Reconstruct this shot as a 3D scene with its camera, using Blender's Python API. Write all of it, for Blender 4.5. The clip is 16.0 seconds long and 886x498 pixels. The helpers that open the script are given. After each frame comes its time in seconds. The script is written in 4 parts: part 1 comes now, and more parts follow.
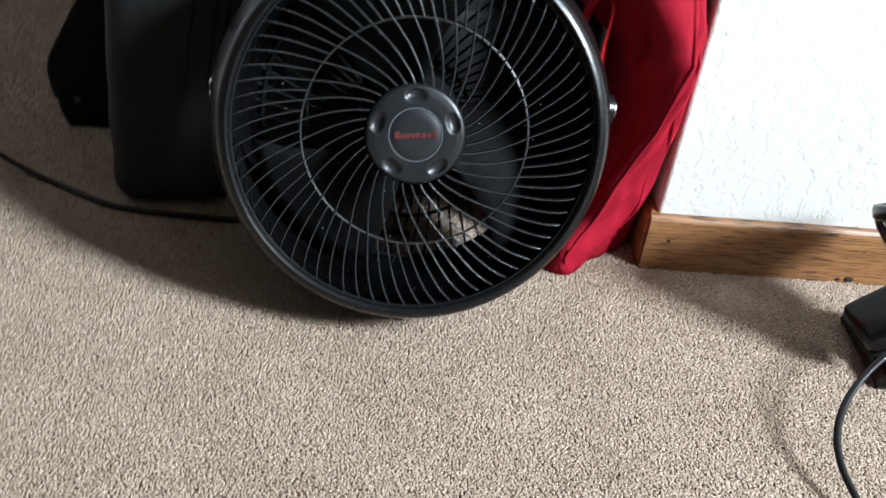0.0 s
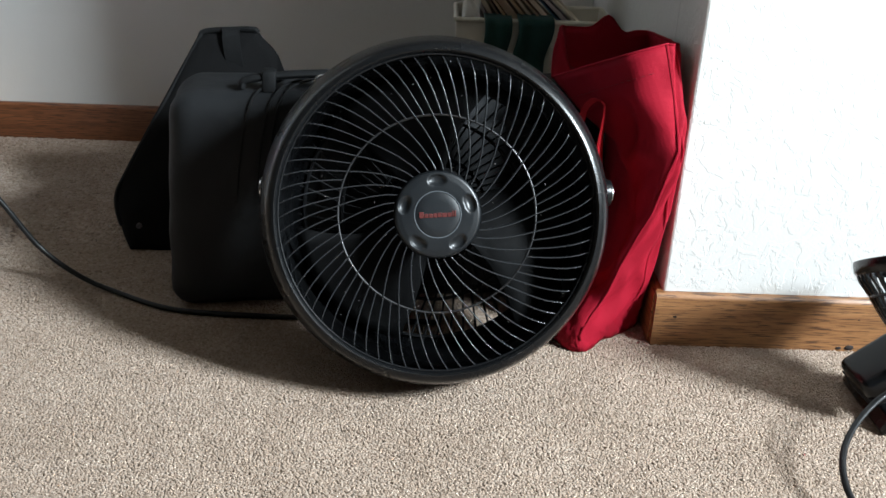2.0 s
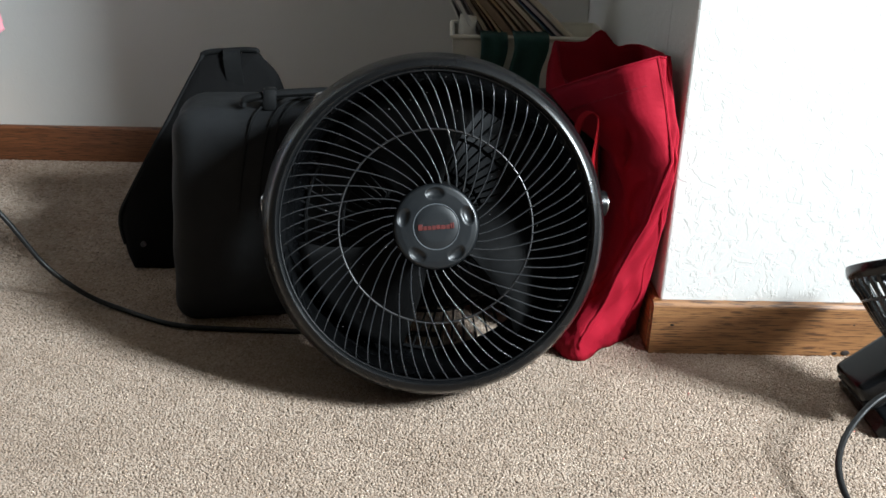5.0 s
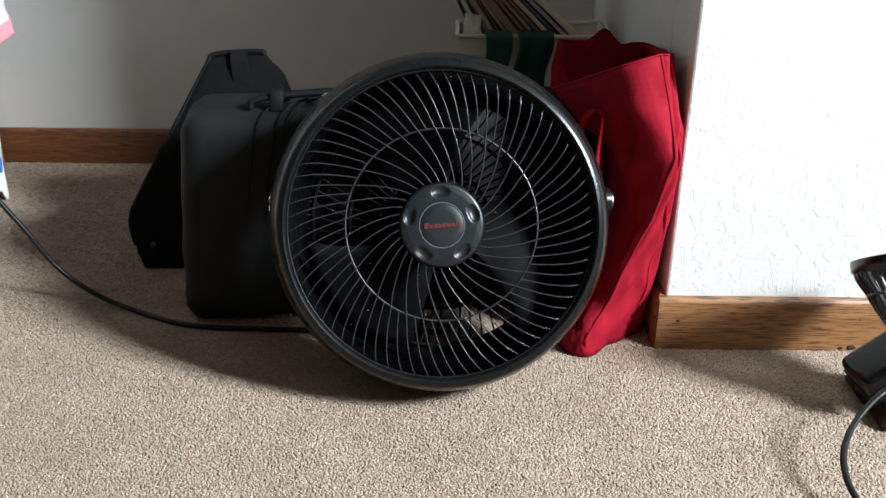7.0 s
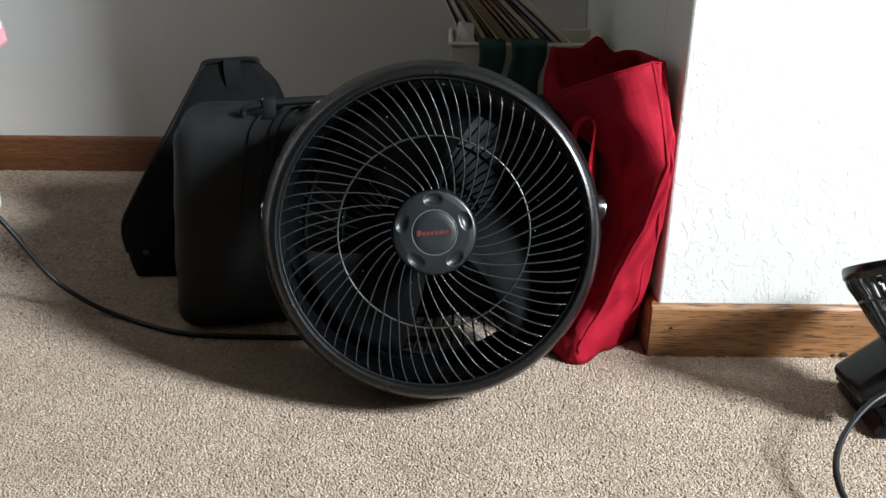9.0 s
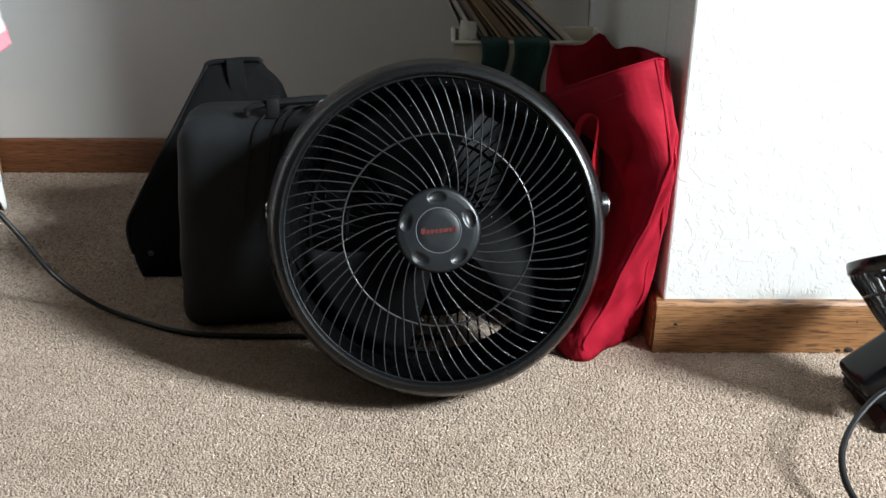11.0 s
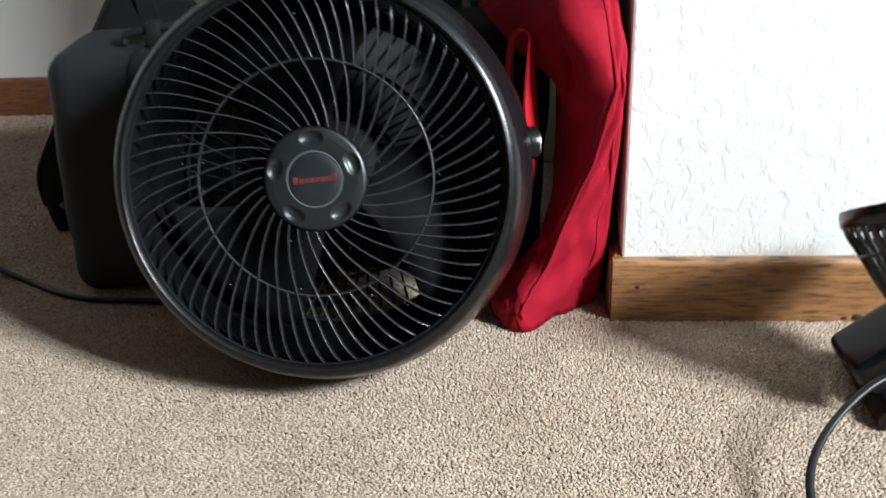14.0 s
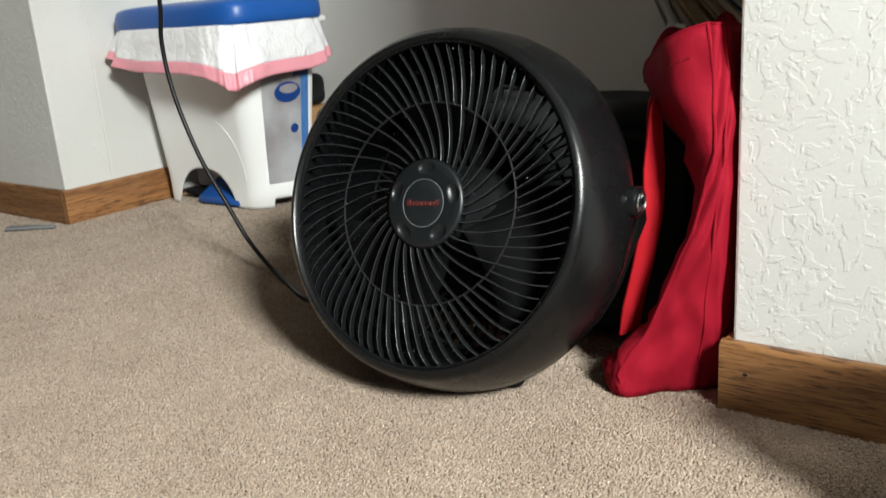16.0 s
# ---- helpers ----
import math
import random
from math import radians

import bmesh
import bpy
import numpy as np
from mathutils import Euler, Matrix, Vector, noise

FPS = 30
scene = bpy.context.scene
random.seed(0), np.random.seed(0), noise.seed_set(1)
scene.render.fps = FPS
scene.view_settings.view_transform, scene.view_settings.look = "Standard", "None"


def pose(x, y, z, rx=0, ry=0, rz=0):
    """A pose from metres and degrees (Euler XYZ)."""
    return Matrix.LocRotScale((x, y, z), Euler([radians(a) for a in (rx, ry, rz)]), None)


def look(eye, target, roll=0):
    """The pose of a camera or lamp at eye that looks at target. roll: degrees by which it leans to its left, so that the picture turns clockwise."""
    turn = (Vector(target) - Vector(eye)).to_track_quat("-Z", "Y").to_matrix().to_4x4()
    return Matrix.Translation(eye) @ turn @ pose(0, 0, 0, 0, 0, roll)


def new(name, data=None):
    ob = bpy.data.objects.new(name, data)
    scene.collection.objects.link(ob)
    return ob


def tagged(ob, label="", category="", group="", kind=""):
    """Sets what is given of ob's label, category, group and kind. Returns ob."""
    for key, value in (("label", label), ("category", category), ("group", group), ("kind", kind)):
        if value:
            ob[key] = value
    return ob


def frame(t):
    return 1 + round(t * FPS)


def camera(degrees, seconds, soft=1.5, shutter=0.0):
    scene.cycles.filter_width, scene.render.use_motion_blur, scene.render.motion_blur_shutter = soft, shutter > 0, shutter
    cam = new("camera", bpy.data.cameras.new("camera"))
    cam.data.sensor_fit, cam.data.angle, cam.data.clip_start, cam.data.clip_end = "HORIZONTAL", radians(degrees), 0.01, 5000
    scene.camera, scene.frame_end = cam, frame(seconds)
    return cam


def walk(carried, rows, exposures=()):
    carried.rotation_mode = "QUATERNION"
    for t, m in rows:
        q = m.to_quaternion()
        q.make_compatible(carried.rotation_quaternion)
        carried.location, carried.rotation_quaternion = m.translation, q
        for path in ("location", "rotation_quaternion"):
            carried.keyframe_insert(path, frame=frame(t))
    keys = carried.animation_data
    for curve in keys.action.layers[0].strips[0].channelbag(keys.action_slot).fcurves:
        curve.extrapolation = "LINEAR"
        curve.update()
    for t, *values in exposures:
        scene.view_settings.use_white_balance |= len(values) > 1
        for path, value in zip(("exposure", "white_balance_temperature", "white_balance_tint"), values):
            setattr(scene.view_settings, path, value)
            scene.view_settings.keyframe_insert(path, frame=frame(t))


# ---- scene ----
cam = camera(53.6, 16.0, shutter=0.5)
PATH = [
    (0, (-0.034, 0.011, 0.634), (0.072, 1.617, -0.553), 6.3),
    (0.5, (-0.011, -0.054, 0.583), (0.078, 1.693, -0.387), 1.8),
    (1, (-0.014, -0.113, 0.577), (0.045, 1.662, -0.342), 1.8),
    (1.5, (-0.019, -0.132, 0.587), (0.005, 1.667, -0.286), 1.9),
    (2, (-0.023, -0.143, 0.591), (-0.009, 1.673, -0.247), 2.1),
    (2.5, (-0.025, -0.147, 0.59), (-0.007, 1.675, -0.236), 2.1),
    (3, (-0.022, -0.15, 0.587), (-0.001, 1.678, -0.224), 2.0),
    (3.5, (-0.021, -0.151, 0.588), (0.004, 1.681, -0.215), 1.9),
    (4, (-0.021, -0.154, 0.588), (-0.003, 1.678, -0.214), 1.6),
    (6.5, (-0.014, -0.172, 0.598), (-0.02, 1.663, -0.197), 0.6),
    (7, (-0.015, -0.172, 0.595), (-0.029, 1.66, -0.208), 0.4),
    (7.5, (-0.014, -0.171, 0.594), (-0.026, 1.658, -0.215), 0.4),
    (8, (-0.013, -0.172, 0.595), (-0.026, 1.661, -0.206), 0.4),
    (8.5, (-0.011, -0.172, 0.595), (-0.017, 1.665, -0.195), 0.6),
    (9, (-0.012, -0.172, 0.594), (-0.015, 1.668, -0.192), 0.5),
    (11.5, (-0.012, -0.175, 0.592), (-0.029, 1.664, -0.194), -0.2),
    (12, (-0.01, -0.175, 0.59), (-0.03, 1.661, -0.201), -0.3),
    (12.5, (-0.009, -0.165, 0.586), (-0.034, 1.671, -0.205), -0.5),
    (13, (-0.006, -0.169, 0.586), (-0.074, 1.678, -0.179), -0.7),
    (13.5, (0.069, -0.112, 0.569), (-0.046, 1.746, -0.163), 0.4),
    (14, (0.175, 0.018, 0.527), (-0.024, 1.784, -0.389), -3.3),
    (14.5, (0.302, 0.136, 0.502), (-0.323, 1.778, -0.453), -9.9),
    (15, (0.4, 0.177, 0.459), (-0.554, 1.714, -0.395), -11.5),
    (15.5, (0.497, 0.085, 0.447), (-0.626, 1.58, -0.263), -5.5),
    (16, (0.549, 0.037, 0.434), (-0.62, 1.56, -0.127), -4.1),
]
EXPOSURES = [(0.0, 0.0, 6250, 10), (3.0, 0.0, 6400, 10), (13.5, 0.0, 6500, 10), (14.5, -0.10, 6700, 10), (15.0, -0.18, 6950, 10), (15.5, -0.26, 6900, 10), (16.0, -0.48, 7200, 10)]
walk(cam, [(t, look(eye, target, roll)) for t, eye, target, roll in PATH], EXPOSURES)

# ---- world and light: overcast daylight through one window beyond the right edge of the view ----
world = bpy.data.worlds.new("overcast_sky")
scene.world = world
world.use_nodes = True
wn = world.node_tree.nodes
sky = wn.new("ShaderNodeTexSky")
sky.sky_type, sky.sun_disc = "NISHITA", False
sky.sun_elevation, sky.sun_rotation = radians(38), radians(130)
world.node_tree.links.new(sky.outputs[0], wn["Background"].inputs["Color"])
wn["Background"].inputs["Strength"].default_value = 0.10

WIN = dict(x=2.60, y0=-0.94, y1=-0.28, z0=1.58, z1=2.40)
lamp = bpy.data.lights.new("window_daylight", "AREA")
lamp.shape, lamp.size, lamp.size_y, lamp.energy, lamp.color = "RECTANGLE", 0.60, 0.76, 137.0, (0.85, 0.95, 1.0)
lamp.spread = radians(110)
lamp_ob = new("window_daylight", lamp)
lamp_ob.matrix_world = look((2.585, -0.61, 1.99), (0.10, 0.85, 0.30))


# ---- materials ----
def mat(name, base, rough=0.5, metal=0.0):
    m = bpy.data.materials.new(name)
    m.use_nodes = True
    b = m.node_tree.nodes["Principled BSDF"]
    b.inputs["Base Color"].default_value = (*base, 1)
    b.inputs["Roughness"].default_value = rough
    b.inputs["Metallic"].default_value = metal
    return m


def node(m, kind, **kw):
    n = m.node_tree.nodes.new(kind)
    for k, v in kw.items():
        n.inputs[k].default_value = v
    return n


def link(m, a, b):
    m.node_tree.links.new(a, b)


def coords(m, scale=(1, 1, 1), rot=(0, 0, 0)):
    t = m.node_tree.nodes.new("ShaderNodeTexCoord")
    p = m.node_tree.nodes.new("ShaderNodeMapping")
    p.inputs["Scale"].default_value = scale
    p.inputs["Rotation"].default_value = rot
    link(m, t.outputs["Object"], p.inputs["Vector"])
    return p.outputs["Vector"]


def ramp(m, fac, stops):
    r = m.node_tree.nodes.new("ShaderNodeValToRGB")
    el = r.color_ramp.elements
    while len(el) < len(stops):
        el.new(0.5)
    for e, (p, c) in zip(el, stops):
        e.position, e.color = p, (*c, 1) if len(c) == 3 else c
    link(m, fac, r.inputs["Fac"])
    return r.outputs["Color"]


def noise_tex(m, vec, scale, detail=4.0, rough=0.5, dist=0.0):
    n = node(m, "ShaderNodeTexNoise", Scale=scale, Detail=detail, Roughness=rough, Distortion=dist)
    if vec is not None:
        link(m, vec, n.inputs["Vector"])
    return n.outputs["Fac"]


def mix(m, a, b, fac, blend="MIX"):
    n = m.node_tree.nodes.new("ShaderNodeMix")
    n.data_type, n.blend_type = "RGBA", blend
    for sock, v in ((n.inputs[0], fac), (n.inputs[6], a), (n.inputs[7], b)):
        if isinstance(v, (int, float)):
            sock.default_value = v
        elif isinstance(v, tuple):
            sock.default_value = (*v, 1)
        else:
            link(m, v, sock)
    return n.outputs[2]


def bump(m, height, dist, strength=1.0, under=None):
    n = node(m, "ShaderNodeBump", Strength=strength, Distance=dist)
    link(m, height, n.inputs["Height"])
    if under is not None:
        link(m, under, n.inputs["Normal"])
    link(m, n.outputs["Normal"], m.node_tree.nodes["Principled BSDF"].inputs["Normal"])
    return n.outputs["Normal"]


def paint(m, colour):
    link(m, colour, m.node_tree.nodes["Principled BSDF"].inputs["Base Color"])


def gloss(m, value):
    link(m, value, m.node_tree.nodes["Principled BSDF"].inputs["Roughness"])


def carpet_material(name, tufts):
    m = mat(name, (0.45, 0.36, 0.28), 0.95)
    v = coords(m)
    blot = noise_tex(m, v, 9.0, 3.0)
    if tufts:
        geo = m.node_tree.nodes.new("ShaderNodeNewGeometry")
        isl = geo.outputs["Random Per Island"]
    else:
        isl = noise_tex(m, v, 330.0, 2.0)
    c = ramp(m, isl, [(0.0, (0.285, 0.211, 0.159)), (0.2, (0.383, 0.292, 0.224)), (0.7, (0.445, 0.349, 0.276)), (1.0, (0.515, 0.416, 0.338))])
    c = mix(m, c, ramp(m, blot, [(0.3, (0.86, 0.84, 0.82)), (0.7, (1, 1, 1))]), 1.0, "MULTIPLY")
    if not tufts:
        # flat backing darkened: the pile's own shade is put into its colour
        c = mix(m, c, (0.80, 0.80, 0.80), 1.0, "MULTIPLY")
    paint(m, c)
    h = noise_tex(m, v, 1100.0 if tufts else 260.0, 3.0)
    bump(m, h, 0.0008 if tufts else 0.004, 0.8)
    b = m.node_tree.nodes["Principled BSDF"]
    b.inputs["Sheen Weight"].default_value = 0.15
    b.inputs["Specular IOR Level"].default_value = 0.0
    return m


def plaster_material(name="white_textured_plaster", relief=1.0):
    m = mat(name, (0.73, 0.72, 0.69), 0.75)
    v = coords(m)
    big = noise_tex(m, v, 40.0, 4.0, 0.52, 0.9)
    plate = ramp(m, big, [(0.0, (0, 0, 0)), (0.49, (0.06, 0.06, 0.06)), (0.515, (0.92, 0.92, 0.92)), (1.0, (1, 1, 1))])
    fine = noise_tex(m, v, 240.0, 4.0, 0.6)
    mid = noise_tex(m, v, 95.0, 2.0, 0.5, 0.6)
    ridge = ramp(m, mid, [(0.0, (0, 0, 0)), (0.60, (0, 0, 0)), (0.66, (1, 1, 1))])
    n1 = bump(m, plate, 0.0010, 0.40 * relief)
    n2 = bump(m, ridge, 0.0009, 0.35 * relief, n1)
    bump(m, fine, 0.0005, 0.35, n2)
    stain = noise_tex(m, v, 3.0, 4.0)
    paint(m, mix(m, (0.655, 0.648, 0.630), (0.615, 0.602, 0.577), ramp(m, stain, [(0.4, (0, 0, 0)), (0.7, (1, 1, 1))])))
    return m


def oak_material(name, light, dark, along="x"):
    m = mat(name, light, 0.42)
    s = (3.5, 60, 190) if along == "x" else (60, 3.5, 190)
    v = coords(m, s)
    grain = noise_tex(m, v, 1.0, 5.0, 0.65, 0.15)
    s2 = (26, 150, 560) if along == "x" else (150, 26, 560)
    pores = noise_tex(m, coords(m, s2), 1.0, 3.0, 0.6)
    fig = noise_tex(m, coords(m, (2.2, 9, 26) if along == "x" else (9, 2.2, 26)), 1.0, 3.0, 0.5, 0.4)
    c = mix(m, light, dark, ramp(m, grain, [(0.35, (0, 0, 0)), (0.68, (1, 1, 1))]))
    c = mix(m, c, (0.055, 0.022, 0.010), ramp(m, pores, [(0.51, (0, 0, 0)), (0.60, (0.9, 0.9, 0.9))]))
    c = mix(m, c, tuple(0.62 * k for k in dark), ramp(m, fig, [(0.52, (0, 0, 0)), (0.68, (0.6, 0.6, 0.6))]))
    paint(m, c)
    bump(m, pores, 0.0004, 0.5)
    return m


def plastic_material(name, base, rough, grain=900.0, depth=0.00012):
    m = mat(name, base, rough)
    v = coords(m)
    smear = noise_tex(m, v, 14.0, 4.0)
    gloss(m, ramp(m, smear, [(0.3, (rough * 0.85,) * 3), (0.75, (min(1, rough * 1.25),) * 3)]))
    bump(m, noise_tex(m, v, grain, 2.0), depth, 0.6)
    return m


def cloth_material(name, base, rough=0.8, weave=1400.0, depth=0.0004, vary=0.25, sheen=0.1, shine=0.3):
    m = mat(name, base, rough)
    v = coords(m)
    w1 = node(m, "ShaderNodeTexWave", Scale=weave / 6.0, Distortion=1.5)
    w2 = node(m, "ShaderNodeTexWave", Scale=weave / 6.0, Distortion=1.5)
    w2.bands_direction = "Z"
    link(m, v, w1.inputs["Vector"]), link(m, v, w2.inputs["Vector"])
    h = mix(m, w1.outputs["Color"], w2.outputs["Color"], 0.5)
    n1 = bump(m, noise_tex(m, v, 26.0, 4.0, 0.55), 0.004, 0.35)
    bump(m, h, depth, 0.5, n1)
    t = noise_tex(m, v, 22.0, 5.0)
    paint(m, mix(m, base, tuple(k * (1 - vary) for k in base), t))
    m.node_tree.nodes["Principled BSDF"].inputs["Sheen Weight"].default_value = sheen
    m.node_tree.nodes["Principled BSDF"].inputs["Specular IOR Level"].default_value = shine
    return m


CARPET = carpet_material("beige_carpet_backing", False)
TUFT = carpet_material("beige_cut_pile", True)
PLASTER = plaster_material()
PLASTER_SMOOTH = plaster_material("white_smoother_plaster", 0.28)
OAK = oak_material("honey_oak", (0.315, 0.152, 0.060), (0.195, 0.083, 0.030))
OAK_Y = oak_material("honey_oak_return", (0.40, 0.19, 0.075), (0.25, 0.10, 0.036), "y")
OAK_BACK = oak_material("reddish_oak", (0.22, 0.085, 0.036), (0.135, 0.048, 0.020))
BLACK = plastic_material("black_satin_plastic", (0.0052, 0.0056, 0.0062), 0.26)
BLACK_GRILLE = plastic_material("black_grille_plastic", (0.0085, 0.0088, 0.0095), 0.27)
BLACK_IN = plastic_material("dark_inner_plastic", (0.012, 0.0125, 0.0135), 0.6)
BLADE = plastic_material("black_blade_plastic", (0.0018, 0.0019, 0.0021), 0.8)
for black in (BLADE, BLACK_IN):
    black.node_tree.nodes["Principled BSDF"].inputs["Specular IOR Level"].default_value = 0.15
for black in (BLACK, BLACK_GRILLE):
    black.node_tree.nodes["Principled BSDF"].inputs["Specular IOR Level"].default_value = 0.32
# paler rib fronts: the highlight along them is put into the colour
RIB_EDGE = plastic_material("rib_edge_highlight", (0.034, 0.036, 0.039), 0.24)
HUB = plastic_material("slate_grey_plastic", (0.0068, 0.0085, 0.0102), 0.38)
RING = plastic_material("grille_ring_plastic", (0.010, 0.010, 0.011), 0.42)
RING_LINE = plastic_material("polished_grey_edge", (0.10, 0.11, 0.12), 0.3)
LOGO = mat("red_print", (0.085, 0.012, 0.010), 0.5)
CHROME = mat("worn_chrome", (0.62, 0.62, 0.63), 0.25, 1.0)
RED = cloth_material("red_canvas", (0.30, 0.0065, 0.020), 0.75, vary=0.18, sheen=0.0, shine=0.12)
RED_STRAP = cloth_material("red_webbing", (0.42, 0.010, 0.018), 0.75, sheen=0.0, shine=0.12, weave=2200.0, depth=0.0006, vary=0.12)
NYLON = cloth_material("black_nylon", (0.017, 0.018, 0.0192), 0.55, depth=0.0003, sheen=0.0, shine=0.10)
NYLON_DULL = cloth_material("faded_black_canvas", (0.0065, 0.0065, 0.0068), 0.85, sheen=0.0, shine=0.1)
NYLON_TRIM = cloth_material("black_piping", (0.010, 0.0105, 0.011), 0.6, sheen=0.0, shine=0.1)
RUBBER = plastic_material("black_rubber_cable", (0.007, 0.007, 0.0075), 0.38)
WHITE_PL = plastic_material("white_polypropylene", (0.84, 0.84, 0.83), 0.38)
RUBBER.node_tree.nodes["Principled BSDF"].inputs["Specular IOR Level"].default_value = 0.25
BLUE_PL = plastic_material("royal_blue_plastic", (0.008, 0.088, 0.35), 0.36)
BOX_PL = plastic_material("off_white_plastic", (0.66, 0.63, 0.55), 0.5)
GREEN = cloth_material("dark_green_cloth", (0.010, 0.062, 0.055), 0.7, vary=0.45)
GREY_STRIP = plastic_material("grey_plastic", (0.20, 0.21, 0.22), 0.5)
LINER = mat("translucent_white_film", (0.92, 0.90, 0.92), 0.26)
LINER.node_tree.nodes["Principled BSDF"].inputs["Transmission Weight"].default_value = 0.08
bump(LINER, noise_tex(LINER, coords(LINER), 28.0, 5.0, 0.6, 1.0), 0.008, 0.8)
PINK = mat("pink_film", (0.83, 0.33, 0.39), 0.4)
bump(PINK, noise_tex(PINK, coords(PINK), 45.0, 4.0), 0.004, 0.6)
PRINT_BLUE = mat("blue_print", (0.10, 0.30, 0.66), 0.35)
PRINT_GREY = mat("pale_grey_print", (0.60, 0.58, 0.60), 0.35)
paint(PRINT_GREY, ramp(PRINT_GREY, noise_tex(PRINT_GREY, coords(PRINT_GREY), 14.0, 3.0), [(0.35, (0.50, 0.46, 0.48)), (0.65, (0.68, 0.68, 0.70))]))
PRINT_NAVY = mat("navy_print", (0.016, 0.085, 0.36), 0.35)
PRINT_ORANGE = mat("orange_brown_print", (0.40, 0.12, 0.05), 0.35)
PAPERS = [mat("paper_%s" % n, c, 0.8) for n, c in (("white", (0.72, 0.71, 0.68)), ("cream", (0.70, 0.63, 0.50)), ("manila", (0.50, 0.38, 0.22)),
          ("grey", (0.50, 0.47, 0.48)), ("brown", (0.30, 0.22, 0.15)), ("blue", (0.06, 0.13, 0.22)))]
for p in PAPERS:
    bump(p, noise_tex(p, coords(p, (40, 2, 2)), 6.0, 3.0), 0.001, 0.4)
GLASS = mat("window_glass", (1, 1, 1), 0.02)
GLASS.node_tree.nodes["Principled BSDF"].inputs["Transmission Weight"].default_value = 1.0
# unseen far walls and ceiling: tones made up, darkened to cut bounced light
TAN = plastic_material("dimmed_tan_wall_paint", (0.32, 0.26, 0.19), 0.8)
CEIL = plastic_material("dimmed_ceiling_paint", (0.42, 0.39, 0.35), 0.9)
TRIM_WHITE = plastic_material("white_painted_trim", (0.75, 0.75, 0.73), 0.4)


# ---- mesh helpers ----
def mesh_of(bm, name, material, smooth=None):
    bmesh.ops.recalc_face_normals(bm, faces=bm.faces[:])
    me = bpy.data.meshes.new(name)
    bm.to_mesh(me)
    bm.free()
    if material:
        me.materials.append(material)
    if smooth is not None:
        me.shade_smooth()
        if smooth < 180:
            me.set_sharp_from_angle(angle=radians(smooth))
    return me


def part(name, bm, material, parent=None, label="", smooth=40):
    ob = new(name, mesh_of(bm, name, material, smooth))
    if parent:
        ob.parent = parent
    if label:
        tagged(ob, label)
    return ob


def thing(name, m, label, category, group="", kind=""):
    ob = new(name)
    ob.matrix_world = m
    ob.empty_display_size = 0.05
    return tagged(ob, label, category, group, kind)


def box(x0, x1, y0, y1, z0, z1, bevel=0.0, seg=2, bm=None):
    bm2 = bmesh.new()
    bmesh.ops.create_cube(bm2, size=1)
    for v in bm2.verts:
        v.co = Vector((x0 + (v.co.x + 0.5) * (x1 - x0), y0 + (v.co.y + 0.5) * (y1 - y0), z0 + (v.co.z + 0.5) * (z1 - z0)))
    if bevel:
        bmesh.ops.bevel(bm2, geom=bm2.edges[:], offset=bevel, segments=seg, affect="EDGES", profile=0.5)
    if bm is None:
        return bm2
    return join(bm, bm2)


def join(bm, other):
    me = bpy.data.meshes.new("join")
    other.to_mesh(me)
    other.free()
    bm.from_mesh(me)
    bpy.data.meshes.remove(me)
    return bm


def moved(bm, m):
    bmesh.ops.transform(bm, matrix=m, verts=bm.verts[:])
    return bm


def grid(points, closed_u=False, closed_v=False, bm=None):
    """Quads over a table of rows of points."""
    bm = bm or bmesh.new()
    rows = [[bm.verts.new(p) for p in row] for row in points]
    nu, nv = len(rows), len(rows[0])
    for i in range(nu if closed_u else nu - 1):
        for j in range(nv if closed_v else nv - 1):
            a, b = rows[i], rows[(i + 1) % nu]
            bm.faces.new((a[j], a[(j + 1) % nv], b[(j + 1) % nv], b[j]))
    return bm


def revolve(profile, steps=96, closed=False, bm=None):
    """Turns (radius, s) pairs round the y axis; s runs to the front, along -y."""
    pts = [[(r * math.cos(a), -s, r * math.sin(a)) for r, s in profile] for a in (2 * math.pi * k / steps for k in range(steps))]
    return grid(pts, closed_u=True, closed_v=closed, bm=bm)


def smooth_line(pts, n):
    """n points along a Catmull-Rom line through pts."""
    P = [Vector(p) for p in pts]
    P = [2 * P[0] - P[1]] + P + [2 * P[-1] - P[-2]]
    out, segs = [], len(P) - 3
    for k in range(n):
        u = k / (n - 1) * segs
        i = min(int(u), segs - 1)
        t = u - i
        a, b, c, d = P[i:i + 4]
        out.append(0.5 * ((2 * b) + (c - a) * t + (2 * a - 5 * b + 4 * c - d) * t * t + (3 * b - a - 3 * c + d) * t ** 3))
    return out


def tube(line, radius, sides=10, flat=1.0, bm=None):
    """A closed tube along a line of Vectors; flat widens it sideways."""
    rows = []
    side = None
    for i, p in enumerate(line):
        d = (line[min(i + 1, len(line) - 1)] - line[max(i - 1, 0)]).normalized()
        ref = Vector((0, 0, 1)) if abs(d.z) < 0.95 else Vector((0, 1, 0))
        s = d.cross(ref).normalized() if side is None else (side - d * side.dot(d)).normalized()
        side = s
        u = s.cross(d)
        r = radius[i] if isinstance(radius, (list, tuple)) else radius
        rows.append([p + s * (r * flat * math.cos(a)) + u * (r * math.sin(a)) for a in (2 * math.pi * k / sides for k in range(sides))])
    bm = grid(rows, closed_v=True, bm=bm)
    bm.verts.ensure_lookup_table()
    n = len(rows) * sides
    base = len(bm.verts) - n
    bm.faces.new([bm.verts[base + k] for k in range(sides)])
    bm.faces.new([bm.verts[base + n - 1 - k] for k in range(sides)])
    return bm


